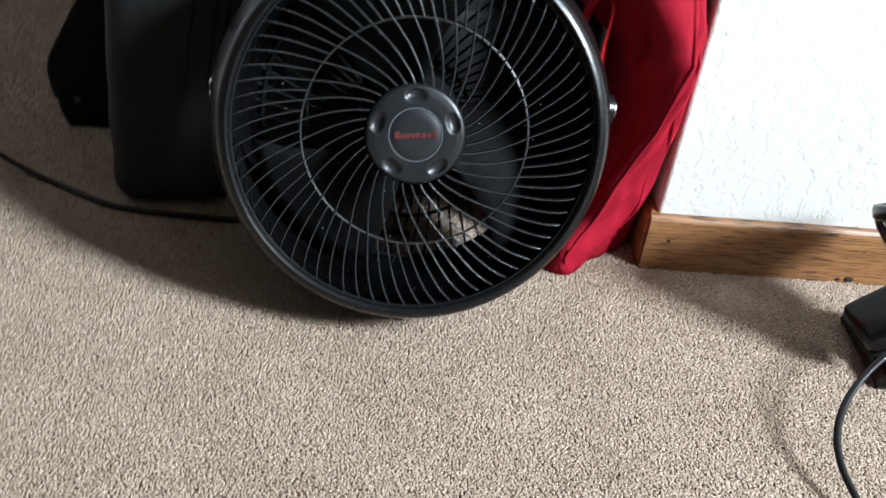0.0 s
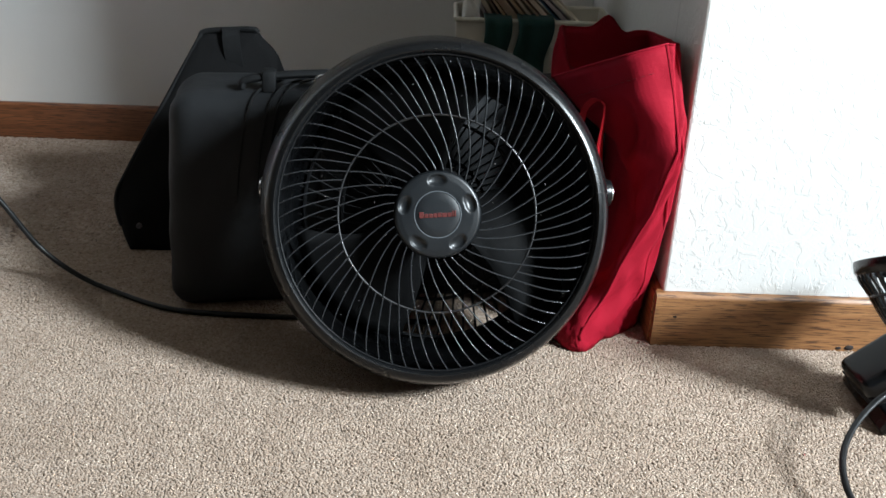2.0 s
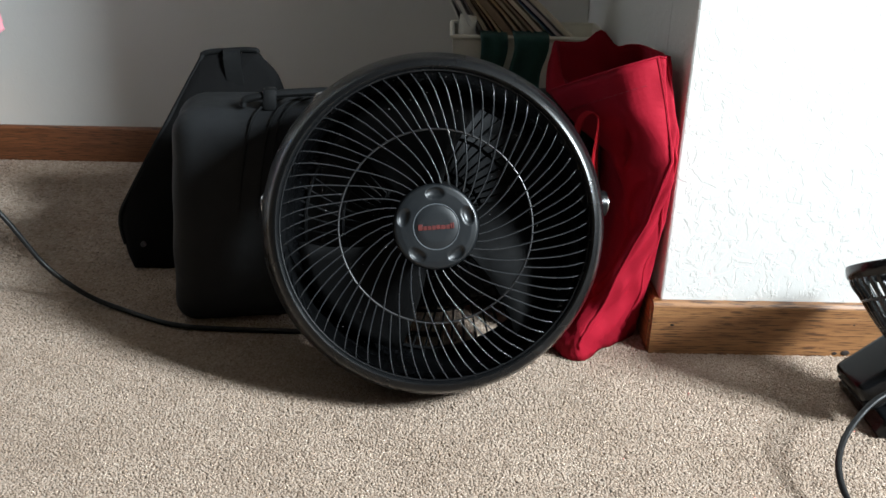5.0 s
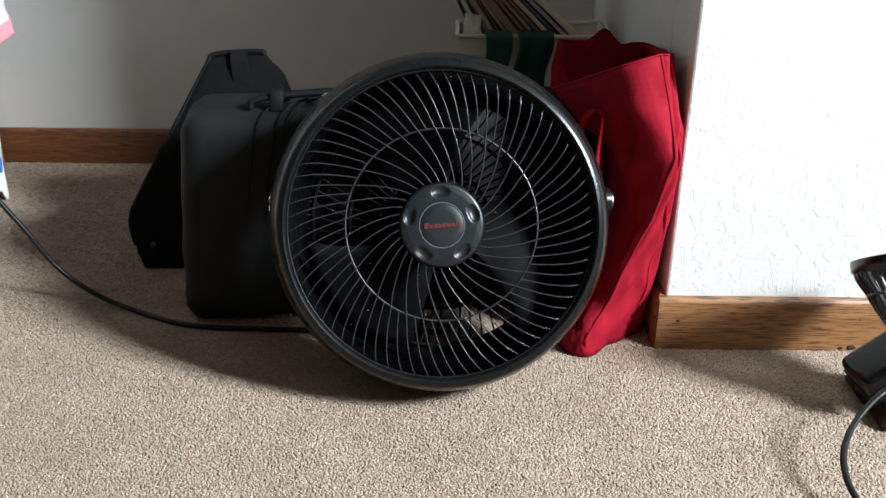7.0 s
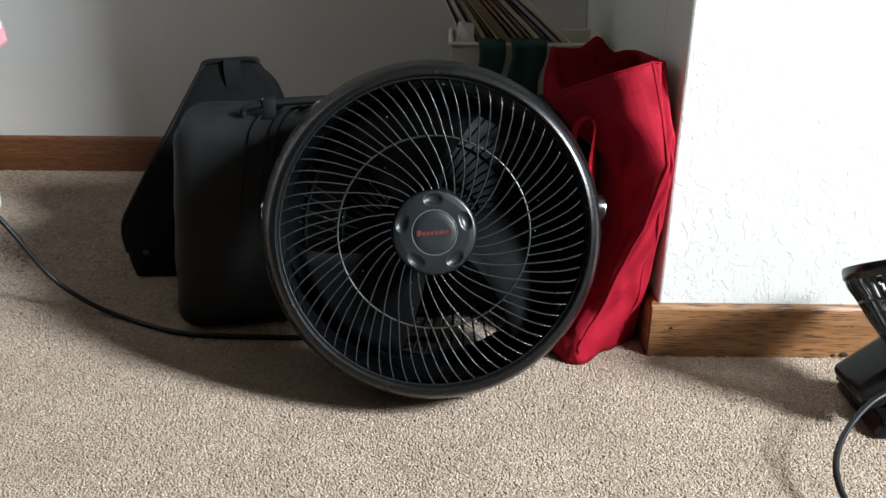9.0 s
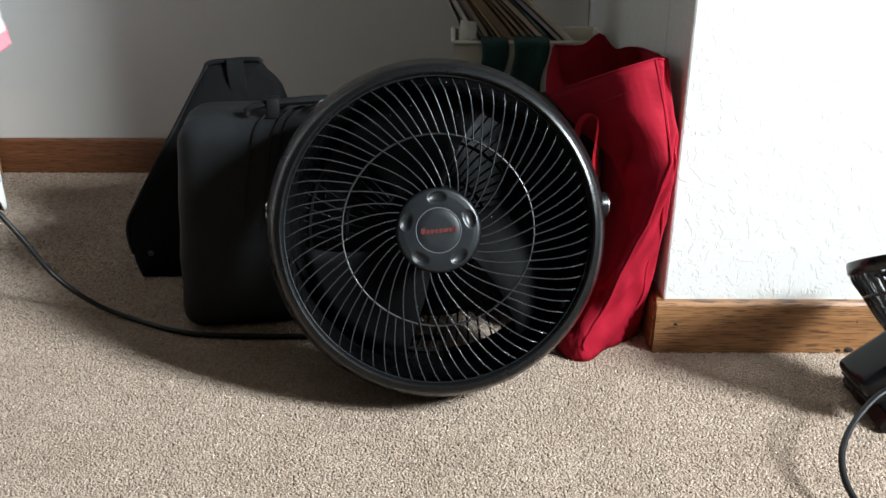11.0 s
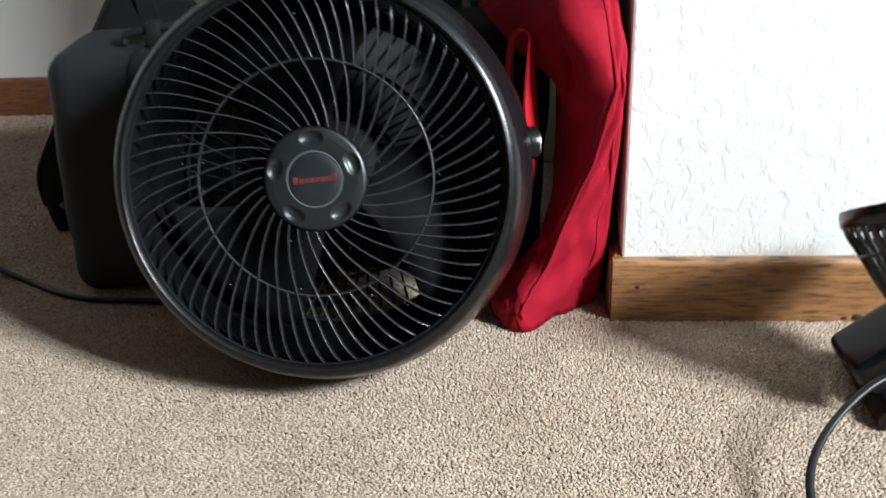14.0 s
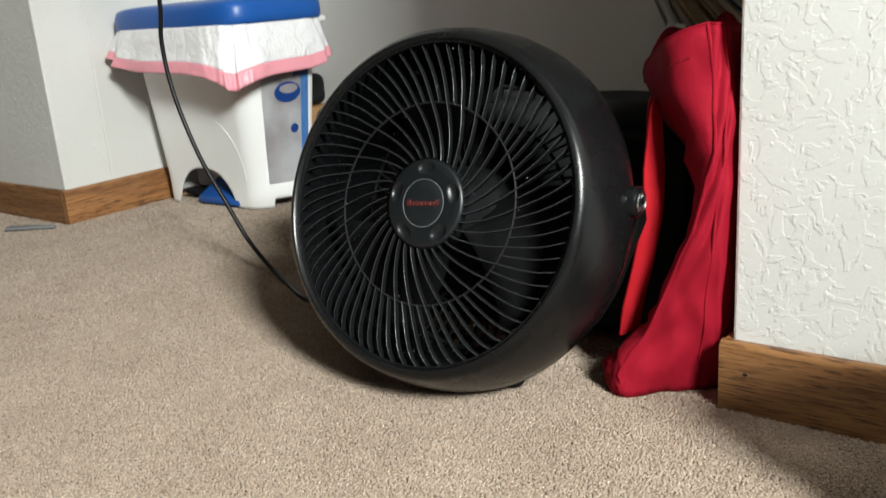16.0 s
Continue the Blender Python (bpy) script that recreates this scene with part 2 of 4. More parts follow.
def ribbon(line, wide, thick, bm=None):
    """A flat band along a line, wide along the given vectors (one or one per point)."""
    rows = []
    for i, p in enumerate(line):
        w = wide[i] if isinstance(wide, list) else Vector(wide)
        d = (line[min(i + 1, len(line) - 1)] - line[max(i - 1, 0)]).normalized()
        n = d.cross(w).normalized() * thick / 2
        rows.append([p - w / 2 + n, p - w / 6 + n * 1.2, p + w / 6 + n * 1.2, p + w / 2 + n, p + w / 2 - n, p + w / 6 - n, p - w / 6 - n, p - w / 2 - n])
    bm = grid(rows, closed_v=True, bm=bm)
    bm.verts.ensure_lookup_table()
    m = len(bm.verts) - 8 * len(rows)
    bm.faces.new([bm.verts[m + k] for k in range(8)])
    bm.faces.new([bm.verts[len(bm.verts) - 1 - k] for k in range(8)])
    return bm


# ---- the setting ----
X_R, Y_R = 0.273, 0.872      # corner of the wall beside the fan
X_L, Y_L = -1.262, 1.050     # corner of the wall beside the bin
Y_B = 1.645                  # back wall of the recess
BB_H, BB_T = 0.0755, 0.012    # baseboard


def wall(name, x0, x1, y0, y1, label, z0=0.0, z1=2.44, bevel=0.004, material=None):
    return tagged(part(name, box(x0, x1, y0, y1, z0, z1, bevel), material or PLASTER, smooth=15), label, "wall", kind="structure")


floor = tagged(part("floor", box(-4.5, 2.85, -4.5, 1.80, -0.12, -0.004), CARPET), "beige cut-pile carpet over the whole floor", "carpet", kind="structure")
wall("wall_recess_side", X_R, X_R + 0.14, Y_R + 0.118, 1.79, "white wall with skip-trowel texture, side of the recess")
wall("wall_front", X_R, 2.74, Y_R, Y_R + 0.12, "white knock-down textured wall beside the recess", bevel=0.003)
wall("wall_back", X_L - 0.10, X_R - 0.002, Y_B, Y_B + 0.14, "white lightly textured wall at the back of the recess", bevel=0.0, material=PLASTER_SMOOTH)
wall("wall_recess_left", X_L - 0.14, X_L, Y_L + 0.118, Y_B + 0.13, "white lightly textured wall beside the waste bin", material=PLASTER_SMOOTH)
wall("wall_front_left", -4.50, X_L, Y_L, Y_L + 0.12, "white textured wall with oak baseboard", bevel=0.003)
wall("wall_left", -4.50, -4.36, -4.50, Y_L - 0.002, "plain unseen tan wall, darkened to cut bounced light", bevel=0.0, material=TAN)
wall("wall_behind", -4.358, 2.74, -4.50, -4.36, "plain unseen tan wall behind, darkened to cut bounced light", bevel=0.0, material=TAN)
w = WIN
bm = box(w["x"], w["x"] + 0.14, -4.358, w["y0"], 0, 2.44)
box(w["x"], w["x"] + 0.14, w["y1"], Y_R - 0.002, 0, 2.44, bm=bm)
box(w["x"], w["x"] + 0.14, w["y0"], w["y1"], 0, w["z0"], bm=bm)
box(w["x"], w["x"] + 0.14, w["y0"], w["y1"], w["z1"], 2.44, bm=bm)
tagged(part("wall_right", bm, PLASTER), "white wall with a window letting daylight in", "wall", kind="structure")
tagged(part("ceiling", box(-4.55, 2.90, -4.55, 1.85, 2.442, 2.55), CEIL), "plain unseen ceiling, greyed to cut bounced light", "ceiling", kind="structure")
window = thing("window_1", pose(w["x"] + 0.07, 0, 0), "white framed window with a clear pane", "window", kind="structure")
fr = box(-0.04, 0.04, w["y0"] + 0.001, w["y0"] + 0.05, w["z0"] + 0.001, w["z1"] - 0.001)
box(-0.04, 0.04, w["y1"] - 0.05, w["y1"] - 0.001, w["z0"] + 0.001, w["z1"] - 0.001, bm=fr)
box(-0.04, 0.04, w["y0"] + 0.051, w["y1"] - 0.051, w["z0"] + 0.001, w["z0"] + 0.05, bm=fr)
box(-0.04, 0.04, w["y0"] + 0.051, w["y1"] - 0.051, w["z1"] - 0.05, w["z1"] - 0.001, bm=fr)
part("window_frame", fr, TRIM_WHITE, window)
pane = part("pane", box(0.0, 0.006, w["y0"] + 0.048, w["y1"] - 0.048, w["z0"] + 0.048, w["z1"] - 0.048), GLASS, window)
pane.visible_shadow = False


def baseboard(name, a, b, outward, material, label):
    """A board from a to b on the floor, with an eased top edge, standing out from the wall."""
    a, b, o = Vector((*a, 0)), Vector((*b, 0)), Vector((*outward, 0))
    prof = [(0, 0), (BB_T, 0), (BB_T, BB_H - 0.007), (BB_T - 0.0015, BB_H - 0.003), (BB_T - 0.005, BB_H), (0, BB_H)]
    n = 24
    rows = [[a.lerp(b, k / n) + o * p + Vector((0, 0, z - 0.002)) for p, z in prof] for k in range(n + 1)]
    bm = grid(rows, closed_v=True)
    bm.verts.ensure_lookup_table()
    c = len(prof)
    bm.faces.new([bm.verts[k] for k in range(c)])
    bm.faces.new([bm.verts[len(bm.verts) - 1 - k] for k in range(c)])
    return tagged(part(name, bm, material, smooth=30), label, "baseboard", kind="structure")


board = baseboard("baseboard", (X_R - BB_T + 0.002, Y_R), (2.59, Y_R), (0, -1), OAK, "honey oak baseboard with open grain and nail holes")
for x, z, r in ((0.290, 0.042, 0.0022), (0.530, 0.046, 0.0012), (0.526, 0.004, 0.0050), (0.512, 0.003, 0.003)):
    bm = bmesh.new()
    bmesh.ops.create_icosphere(bm, subdivisions=2, radius=r)
    moved(bm, pose(x, Y_R - BB_T, z) @ Matrix.Diagonal((1.3, 0.35, 0.8, 1)))
    part("nail_hole", bm, mat("dark_filler", (0.012, 0.006, 0.004), 0.8), board)
baseboard("baseboard", (X_R, 1.64), (X_R, Y_R - 0.002), (-1, 0), OAK_Y, "oak baseboard along the side of the recess")
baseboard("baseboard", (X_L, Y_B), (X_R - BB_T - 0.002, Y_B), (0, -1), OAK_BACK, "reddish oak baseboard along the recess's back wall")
baseboard("baseboard", (X_L, Y_L - BB_T + 0.001), (X_L, Y_B - BB_T - 0.002), (1, 0), OAK_Y, "oak baseboard beside the waste bin")
baseboard("baseboard", (-4.35, Y_L), (X_L - 0.001, Y_L), (0, -1), OAK, "honey oak baseboard along the white wall")


# ---- the large fan ----
def spoke_turn(q):
    """Degrees by which a grille rib has turned at the fraction q of the grille's radius."""
    return float(np.interp(q, (0.25, 0.286, 0.40, 0.52, 0.635, 0.72, 0.813, 0.91, 1.0), (-2.5, 0, 8.5, 15.5, 21.0, 23.6, 26.2, 29.0, 32.0)))


R_GRILLE, R_RING, R_HUB = 0.176, 0.110, 0.049


def rib(q0, q1, first, n=11):
    """One blade-like grille rib: thin in front, deep behind."""
    rows = []
    for k in range(n):
        q = q0 + (q1 - q0) * k / (n - 1)
        r, a = q * R_GRILLE, radians(first + spoke_turn(q))
        a2 = radians(first + spoke_turn(q + 0.01))
        p = Vector((r * math.cos(a), 0, r * math.sin(a)))
        d = (Vector(((r + 0.01 * R_GRILLE) * math.cos(a2), 0, (r + 0.01 * R_GRILLE) * math.sin(a2))) - p).normalized()
        side = Vector((-d.z, 0, d.x))
        deep = 0.0070 - 0.0020 * (1 - q)
        front = -0.002 - 0.004 * max(0.0, (q - 0.62) / 0.38) ** 2 + 0.006 * max(0.0, (q - 0.9) / 0.1) ** 2
        rows.append([p + side * o + Vector((0, front + d, 0)) for o, d in ((0.00022, 0), (-0.00022, 0), (-0.00048, 0.00025), (-0.00062, 0.0010), (-0.0007, deep), (0.0007, deep), (0.00062, 0.0010), (0.00048, 0.00025))])
    bm = grid(rows, closed_v=True)
    # front faces take the paler material with the painted highlight
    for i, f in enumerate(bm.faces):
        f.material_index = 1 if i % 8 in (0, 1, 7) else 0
    return bm


def fan():
    m = pose(-0.0235, 0.7565, 0.2178, 0, 0, 3.2) @ pose(0, 0, 0, -20.0)
    top = thing("fan", m, "round black plastic floor fan tilted upwards on the carpet", "fan")
    shell = [(0.1735, -0.085), (0.1740, -0.02), (0.1755, 0.002), (0.1775, 0.0075), (0.1795, 0.0092), (0.1825, 0.0085), (0.1865, 0.0055), (0.1895, 0.001),
             (0.1918, -0.006), (0.1945, -0.013), (0.1978, -0.024), (0.2015, -0.040), (0.2045, -0.058), (0.2055, -0.0775), (0.2050, -0.0790), (0.2042, -0.0795),
             (0.2015, -0.092), (0.193, -0.106), (0.179, -0.117), (0.164, -0.124), (0.160, -0.125), (0.160, -0.120), (0.170, -0.108)]
    part("housing", revolve(shell, 144, closed=True), BLACK, top, "satin black round housing", smooth=50)
    part("lip", revolve([(0.1752 + 0.0011 * math.cos(a), 0.0035 + 0.0011 * math.sin(a)) for a in (2 * math.pi * k / 8 for k in range(8))], 144, closed=True), BLACK_GRILLE, top)
    n = 70
    long_rib, short_rib = None, None
    for k in range(n):
        first = 360.0 * k / n + 1.0
        q0 = 0.281 if k % 2 == 0 else 0.625
        base = long_rib if k % 2 == 0 else short_rib
        if base is None:
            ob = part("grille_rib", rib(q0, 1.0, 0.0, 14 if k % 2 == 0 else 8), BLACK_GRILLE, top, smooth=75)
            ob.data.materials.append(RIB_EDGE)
            if k % 2 == 0:
                long_rib = ob
            else:
                short_rib = ob
        else:
            ob = new("grille_rib", base.data)
            ob.parent = top
        ob.matrix_basis = pose(0, 0, 0, 0, -first, 0)
    part("grille_ring", revolve([(R_RING + 0.0012 * math.cos(a), -0.0005 + 0.0012 * math.sin(a)) for a in (2 * math.pi * k / 8 for k in range(8))], 120, closed=True), RING, top)
    # hub with five finger dimples and a raised centre
    hub_prof = [(0.0485, -0.010), (0.0490, -0.003), (0.0480, 0.0005), (0.0455, 0.0022), (0.0400, 0.0032), (0.0300, 0.0036), (0.0262, 0.0036)]
    rows = []
    steps = 160
    dims = [20 + 72 * k for k in range(5)]
    fine = []
    for (r0, s0), (r1, s1) in zip(hub_prof, hub_prof[1:]):
        cuts = 2 if r0 > 0.047 else 6
        fine += [(r0 + (r1 - r0) * i / cuts, s0 + (s1 - s0) * i / cuts) for i in range(cuts)]
    fine.append(hub_prof[-1])
    for k in range(steps):
        a = 2 * math.pi * k / steps
        row = []
        for r, s in fine:
            dip = 0.0
            for d in dims:
                da = (a - radians(d) + math.pi) % (2 * math.pi) - math.pi
                e = (r * da / 0.0105) ** 2 + ((r - 0.0385) / 0.0062) ** 2
                if e < 1:
                    dip = max(dip, 0.0042 * (1 - e) ** 0.6)
            row.append((r * math.cos(a), -(s - dip), r * math.sin(a)))
        rows.append(row)
    hub = part("hub", grid(rows, closed_u=True), HUB, top, "slate grey hub with five finger dimples", smooth=60)
    part("hub_line", revolve([(0.0258 + 0.0006 * math.cos(a), 0.0036 + 0.0006 * math.sin(a)) for a in (2 * math.pi * k / 6 for k in range(6))], 96, closed=True), RING_LINE, hub)
    part("hub_cap", revolve([(0.0256, 0.0030), (0.0250, 0.0034), (0.0150, 0.0039), (0.0004, 0.0040)], 72), plastic_material("dark_cap_plastic", (0.0085, 0.0105, 0.0125), 0.40), hub)
    # the maker's mark, as plain red bars of its size
    bm = bmesh.new()
    x = -0.0205
    for wd, up in ((0.0050, 0.0068), (0.0042, 0.0046), (0.0042, 0.0046), (0.0042, 0.0046), (0.0042, 0.0050), (0.0056, 0.0046), (0.0042, 0.0046), (0.0018, 0.0066), (0.0018, 0.0066)):
        box(x, x + wd, -0.0046, -0.0040, -0.0030, -0.0030 + up, 0.0002, 1, bm)
        x += wd + 0.0007
    moved(bm, pose(0, 0, 0, 0, -4.0, 0))
    part("maker_mark", bm, LOGO, hub, "dull red bars printed on the cap")
    # blades and motor behind the grille
    part("motor", revolve([(0.0004, -0.018), (0.030, -0.019), (0.038, -0.026), (0.040, -0.060), (0.052, -0.075), (0.056, -0.120), (0.045, -0.135), (0.0004, -0.137)], 64), BLACK_IN, top)
    for k in range(3):
        rows = []
        for i in range(12):
            r = 0.036 + (0.160 - 0.036) * i / 11
            row = []
            for j in range(10):
                u = j / 9
                sweep = radians(10 + 63 * u - 14 * (i / 11) ** 1.4 * (1 - u) - 8 * (i / 11) * u)
                s = -0.034 - 0.044 * u - 0.006 * math.sin(math.pi * u)
                row.append((r * math.cos(sweep), -s, r * math.sin(sweep)))
            rows.append(row)
        b = part("blade", grid(rows), BLADE, top, smooth=180)
        b.matrix_basis = pose(0, 0, 0, 0, 120 * k + 50, 0)
        so = b.modifiers.new("thickness", "SOLIDIFY")
        so.thickness = 0.0022
    # rear guard: rings and short radial bars with gaps between
    for r, s in ((0.066, -0.121), (0.112, -0.121), (0.158, -0.114)):
        part("guard_ring", revolve([(r + 0.0022 * math.cos(a), s + 0.0022 * math.sin(a)) for a in (2 * math.pi * k / 6 for k in range(6))], 72, closed=True), BLACK_IN, top)
    first = None
    for k in range(60):
        if first is None:
            line = [Vector((0.054, 0.122, 0)), Vector((0.100, 0.122, -0.014)), Vector((0.132, 0.120, -0.030)), Vector((0.164, 0.113, -0.048))]
            ob = first = part("guard_bar", tube(smooth_line(line, 8), 0.0015, 6), BLACK_IN, top)
        else:
            ob = new("guard_bar", first.data)
            ob.parent = top
        ob.matrix_basis = pose(0, 0, 0, 0, 6 * k, 0)
    for a in (20, 140, 260):
        part("guard_arm", moved(box(0.05, 0.166, 0.112, 0.124, -0.010, 0.010, 0.002, 1), pose(0, 0, 0, 0, a, 0)), BLACK_IN, top)
    # pivots with chrome caps
    for sgn in (1, -1):
        boss = part("pivot_boss", moved(revolve([(0.0165, -0.012), (0.0165, 0.004), (0.0150, 0.007), (0.0118, 0.008)], 40), pose(0.2045 if sgn > 0 else -0.1965, 0.0765, 0.025, 0, 0, sgn * 90)), BLACK, top)
        cap = [(0.0118, 0.0075), (0.0112, 0.0092), (0.0098, 0.0096), (0.0085, 0.0080), (0.0050, 0.0060), (0.0004, 0.0075)]
        part("pivot_cap", moved(revolve(cap, 40), pose(0.2045 if sgn > 0 else -0.1965, 0.0765, 0.025, 0, 0, sgn * 90)), CHROME, boss, "chrome pivot cap")
    # U-shaped yoke round the back of the housing, down to a short foot on the carpet
    line = [Vector((0.205, 0.0765, 0.030)), Vector((0.199, 0.108, 0.012))] + [Vector((0.1800 * math.cos(a), 0.134, -0.1800 * math.sin(a))) for a in (math.pi * (0.08 + 0.84 * k / 30) for k in range(31))] + [Vector((-0.194, 0.108, 0.012)), Vector((-0.198, 0.0765, 0.030))]
    line = [m @ p for p in line]
    line = [m.inverted() @ Vector((p.x, p.y, max(p.z, 0.006))) for p in line]
    yoke = part("yoke", tube(line, 0.006, 12, 1.6), BLACK, top, smooth=60)
    foot = smooth_line([(-0.095, 0.800, 0.007), (-0.06, 0.812, 0.007), (-0.02, 0.815, 0.007), (0.025, 0.812, 0.007), (0.055, 0.800, 0.007)], 24)
    part("foot", moved(tube(foot, 0.007, 10, 1.6), m.inverted()), BLACK, top)
    # dust specks on the grille and rim
    bm = bmesh.new()
    for _ in range(46):
        a, r = random.uniform(0, 2 * math.pi), random.uniform(0.06, 0.172)
        sp = bmesh.new()
        bmesh.ops.create_icosphere(sp, subdivisions=1, radius=random.uniform(0.0002, 0.0005))
        join(bm, moved(sp, pose(r * math.cos(a), random.uniform(-0.004, 0.004), r * math.sin(a))))
    tagged(part("dust", bm, PAPERS[3], top, "specks of pale dust", smooth=180), kind="stuff")
    return top


FAN = fan()


def cable(name, pts, radius, label, n=80, flat=1.0):
    return tagged(part(name, tube(smooth_line(pts, n), radius, 10, flat), RUBBER), label, "cable")


cable("power_cable", [(-0.02, 0.89, 0.005), (-0.12, 0.893, 0.004), (-0.262, 0.894, 0.004), (-0.379, 0.904, 0.004), (-0.471, 0.948, 0.004), (-0.530, 0.968, 0.018), (-0.579, 0.971, 0.058),
                      (-0.612, 0.963, 0.12), (-0.655, 0.955, 0.20), (-0.690, 0.950, 0.30), (-0.702, 0.950, 0.385), (-0.690, 0.950, 0.47), (-0.70, 0.95, 0.70), (-0.85, 0.97, 1.00), (-1.20, 1.02, 1.15), (-1.42, 1.047, 1.16)],
      0.0037, "black power cable trailing over carpet and rising to the wall", 140)


# ---- the black case behind the fan ----
def soft_box(lx, ly, lz, r, cuts, sag, seed):
    """A padded box with rounded edges and slightly slumped panels."""
    bm = bmesh.new()
    bmesh.ops.create_cube(bm, size=1)
    bmesh.ops.scale(bm, vec=(lx, ly, lz), verts=bm.verts[:])
    bmesh.ops.translate(bm, vec=(0, 0, lz / 2), verts=bm.verts[:])
    bmesh.ops.bevel(bm, geom=bm.edges[:], offset=r, segments=5, affect="EDGES", profile=0.5)
    bmesh.ops.subdivide_edges(bm, edges=[e for e in bm.edges if e.calc_length() > 0.05], cuts=cuts, use_grid_fill=True)
    for v in bm.verts:
        n = noise.noise_vector(v.co * 9 + Vector((seed, seed, 0)))
        f = noise.noise(v.co * 24 + Vector((0, seed, seed)))
        v.co += Vector((n.x, n.y, n.z * 0.6 * min(1, v.co.z / 0.05))) * sag + v.normal * (f * sag * 0.6)
        v.co.z = max(v.co.z, 0.0)
    return bm


def case():
    top = thing("suitcase", pose(-0.110, 1.020, 0, 0, 0, 8.5), "black nylon soft suitcase standing on carpet behind the fan", "suitcase")
    part("body", soft_box(0.582, 0.150, 0.293, 0.032, 12, 0.0040, 3.1), NYLON, top, smooth=180)
    pocket = soft_box(0.36, 0.024, 0.235, 0.011, 8, 0.002, 8.0)
    part("front_pocket", moved(pocket, pose(0.085, -0.072, 0.025)), NYLON, top, smooth=180)
    for dx, lift in ((-0.190, 0.0005), (-0.165, 0.001), (-0.153, 0.0006), (-0.120, 0.0002)):
        line = [(dx - 0.012, -0.0762, 0.150), (dx - 0.008, -0.0762, 0.215), (dx - 0.001, -0.0752, 0.268), (dx + 0.006, -0.0650, 0.288), (dx + 0.02, -0.045, 0.2975 + lift), (dx + 0.045, -0.01, 0.2985), (dx + 0.055, 0.03, 0.2985)]
        part("zipper", tube(smooth_line(line, 30), [0.0006 + 0.0012 * min(1.0, k / 10) for k in range(30)], 6), NYLON_TRIM, top)
    hx = -0.065
    handle = part("handle", tube(smooth_line([(hx - 0.135, -0.045, 0.297), (hx - 0.128, -0.045, 0.306), (hx - 0.08, -0.045, 0.312), (hx, -0.045, 0.314), (hx + 0.08, -0.045, 0.312), (hx + 0.125, -0.045, 0.306), (hx + 0.132, -0.045, 0.297)], 40), 0.0052, 10, 1.5), NYLON_TRIM, top, "padded black carrying handle")
    for dx in (-0.10, 0.06):
        part("loop", box(hx + dx - 0.009, hx + dx + 0.009, -0.056, -0.034, 0.291, 0.3195, 0.004, 2), NYLON_TRIM, handle)
    part("ring", moved(revolve([(0.008 + 0.0016 * math.cos(a), 0.0016 * math.sin(a)) for a in (2 * math.pi * k / 8 for k in range(8))], 28, closed=True), pose(hx - 0.035, -0.055, 0.307, 20, 0, 30)), CHROME, handle, "small chrome ring")
    part("side_strap", ribbon(smooth_line([(-0.130, -0.078, 0.095), (-0.128, -0.092, 0.125), (-0.130, -0.092, 0.16), (-0.133, -0.078, 0.18)], 14), (0.004, 0.02, 0), 0.002), NYLON_TRIM, top)
    # it slumps towards the back wall
    for ob in [o for o in bpy.data.objects if o.parent in (top, handle)]:
        for v in ob.data.vertices:
            v.co.x += 0.075 * v.co.z
            v.co.y += 0.09 * v.co.z
    return top


case()


# ---- the leaning shoulder bag behind the case ----
def bag():
    outline = [(-0.497, 1.088, 0.0), (-0.512, 1.098, 0.028), (-0.525, 1.118, 0.072), (-0.505, 1.132, 0.118), (-0.440, 1.168, 0.232), (-0.398, 1.195, 0.306), (-0.388, 1.200, 0.321),
               (-0.350, 1.200, 0.3255), (-0.316, 1.200, 0.327), (-0.304, 1.200, 0.320), (-0.280, 1.190, 0.270), (-0.355, 1.140, 0.12), (-0.415, 1.100, 0.0)]
    rows = []
    c = sum((Vector(p) for p in outline), Vector()) / len(outline)
    loop = smooth_line(outline + [outline[0]], 90)[:-1]
    for d, s in ((0.0, 0.55), (0.0, 0.90), (0.004, 0.965), (0.012, 0.995), (0.03, 1.0), (0.09, 1.0), (0.15, 1.0), (0.185, 0.99), (0.198, 0.95), (0.20, 0.6)):
        row = []
        for p in loop:
            q = c + (p - c) * s
            q.z -= 0.42 * d * q.z / 0.3
            q.y += d * 0.6 + 0.0015 * noise.noise(q * 30)
            q.x += 0.006 * noise.noise(q * 11 + Vector((5, 0, 0)))
            q.z = max(q.z, 0.0) if s > 0.9 else q.z
            row.append(q)
        rows.append(row)
    bm = grid(rows, closed_v=True)
    bm.verts.ensure_lookup_table()
    n = len(loop)
    bm.faces.new([bm.verts[k] for k in range(n)])
    bm.faces.new([bm.verts[len(bm.verts) - 1 - k] for k in range(n)])
    top = thing("shoulder_bag", pose(0, 0, 0), "flat black canvas shoulder bag leaning on the suitcase", "bag")
    part("body", bm, NYLON_DULL, top, smooth=180)
    edge = [p + (c - p) * 0.012 + Vector((0, 0.006, 0)) for p in loop[8:62]]
    part("piping", tube(edge, 0.0044, 8), NYLON_TRIM, top)
    part("rivet", moved(revolve([(0.0045, -0.002), (0.0045, 0.001), (0.003, 0.0018), (0.0022, 0.0006), (0.0003, 0.0006)], 20), pose(-0.484, 1.0985, 0.040)), plastic_material("dull_metal", (0.06, 0.06, 0.065), 0.4), top)
    part("strap", ribbon(smooth_line([(-0.335, 1.190, 0.235), (-0.340, 1.186, 0.275), (-0.344, 1.189, 0.310), (-0.346, 1.20, 0.326), (-0.35, 1.225, 0.322)], 24), (0.026, 0, 0), 0.002), NYLON_TRIM, top)
    return top


bag()


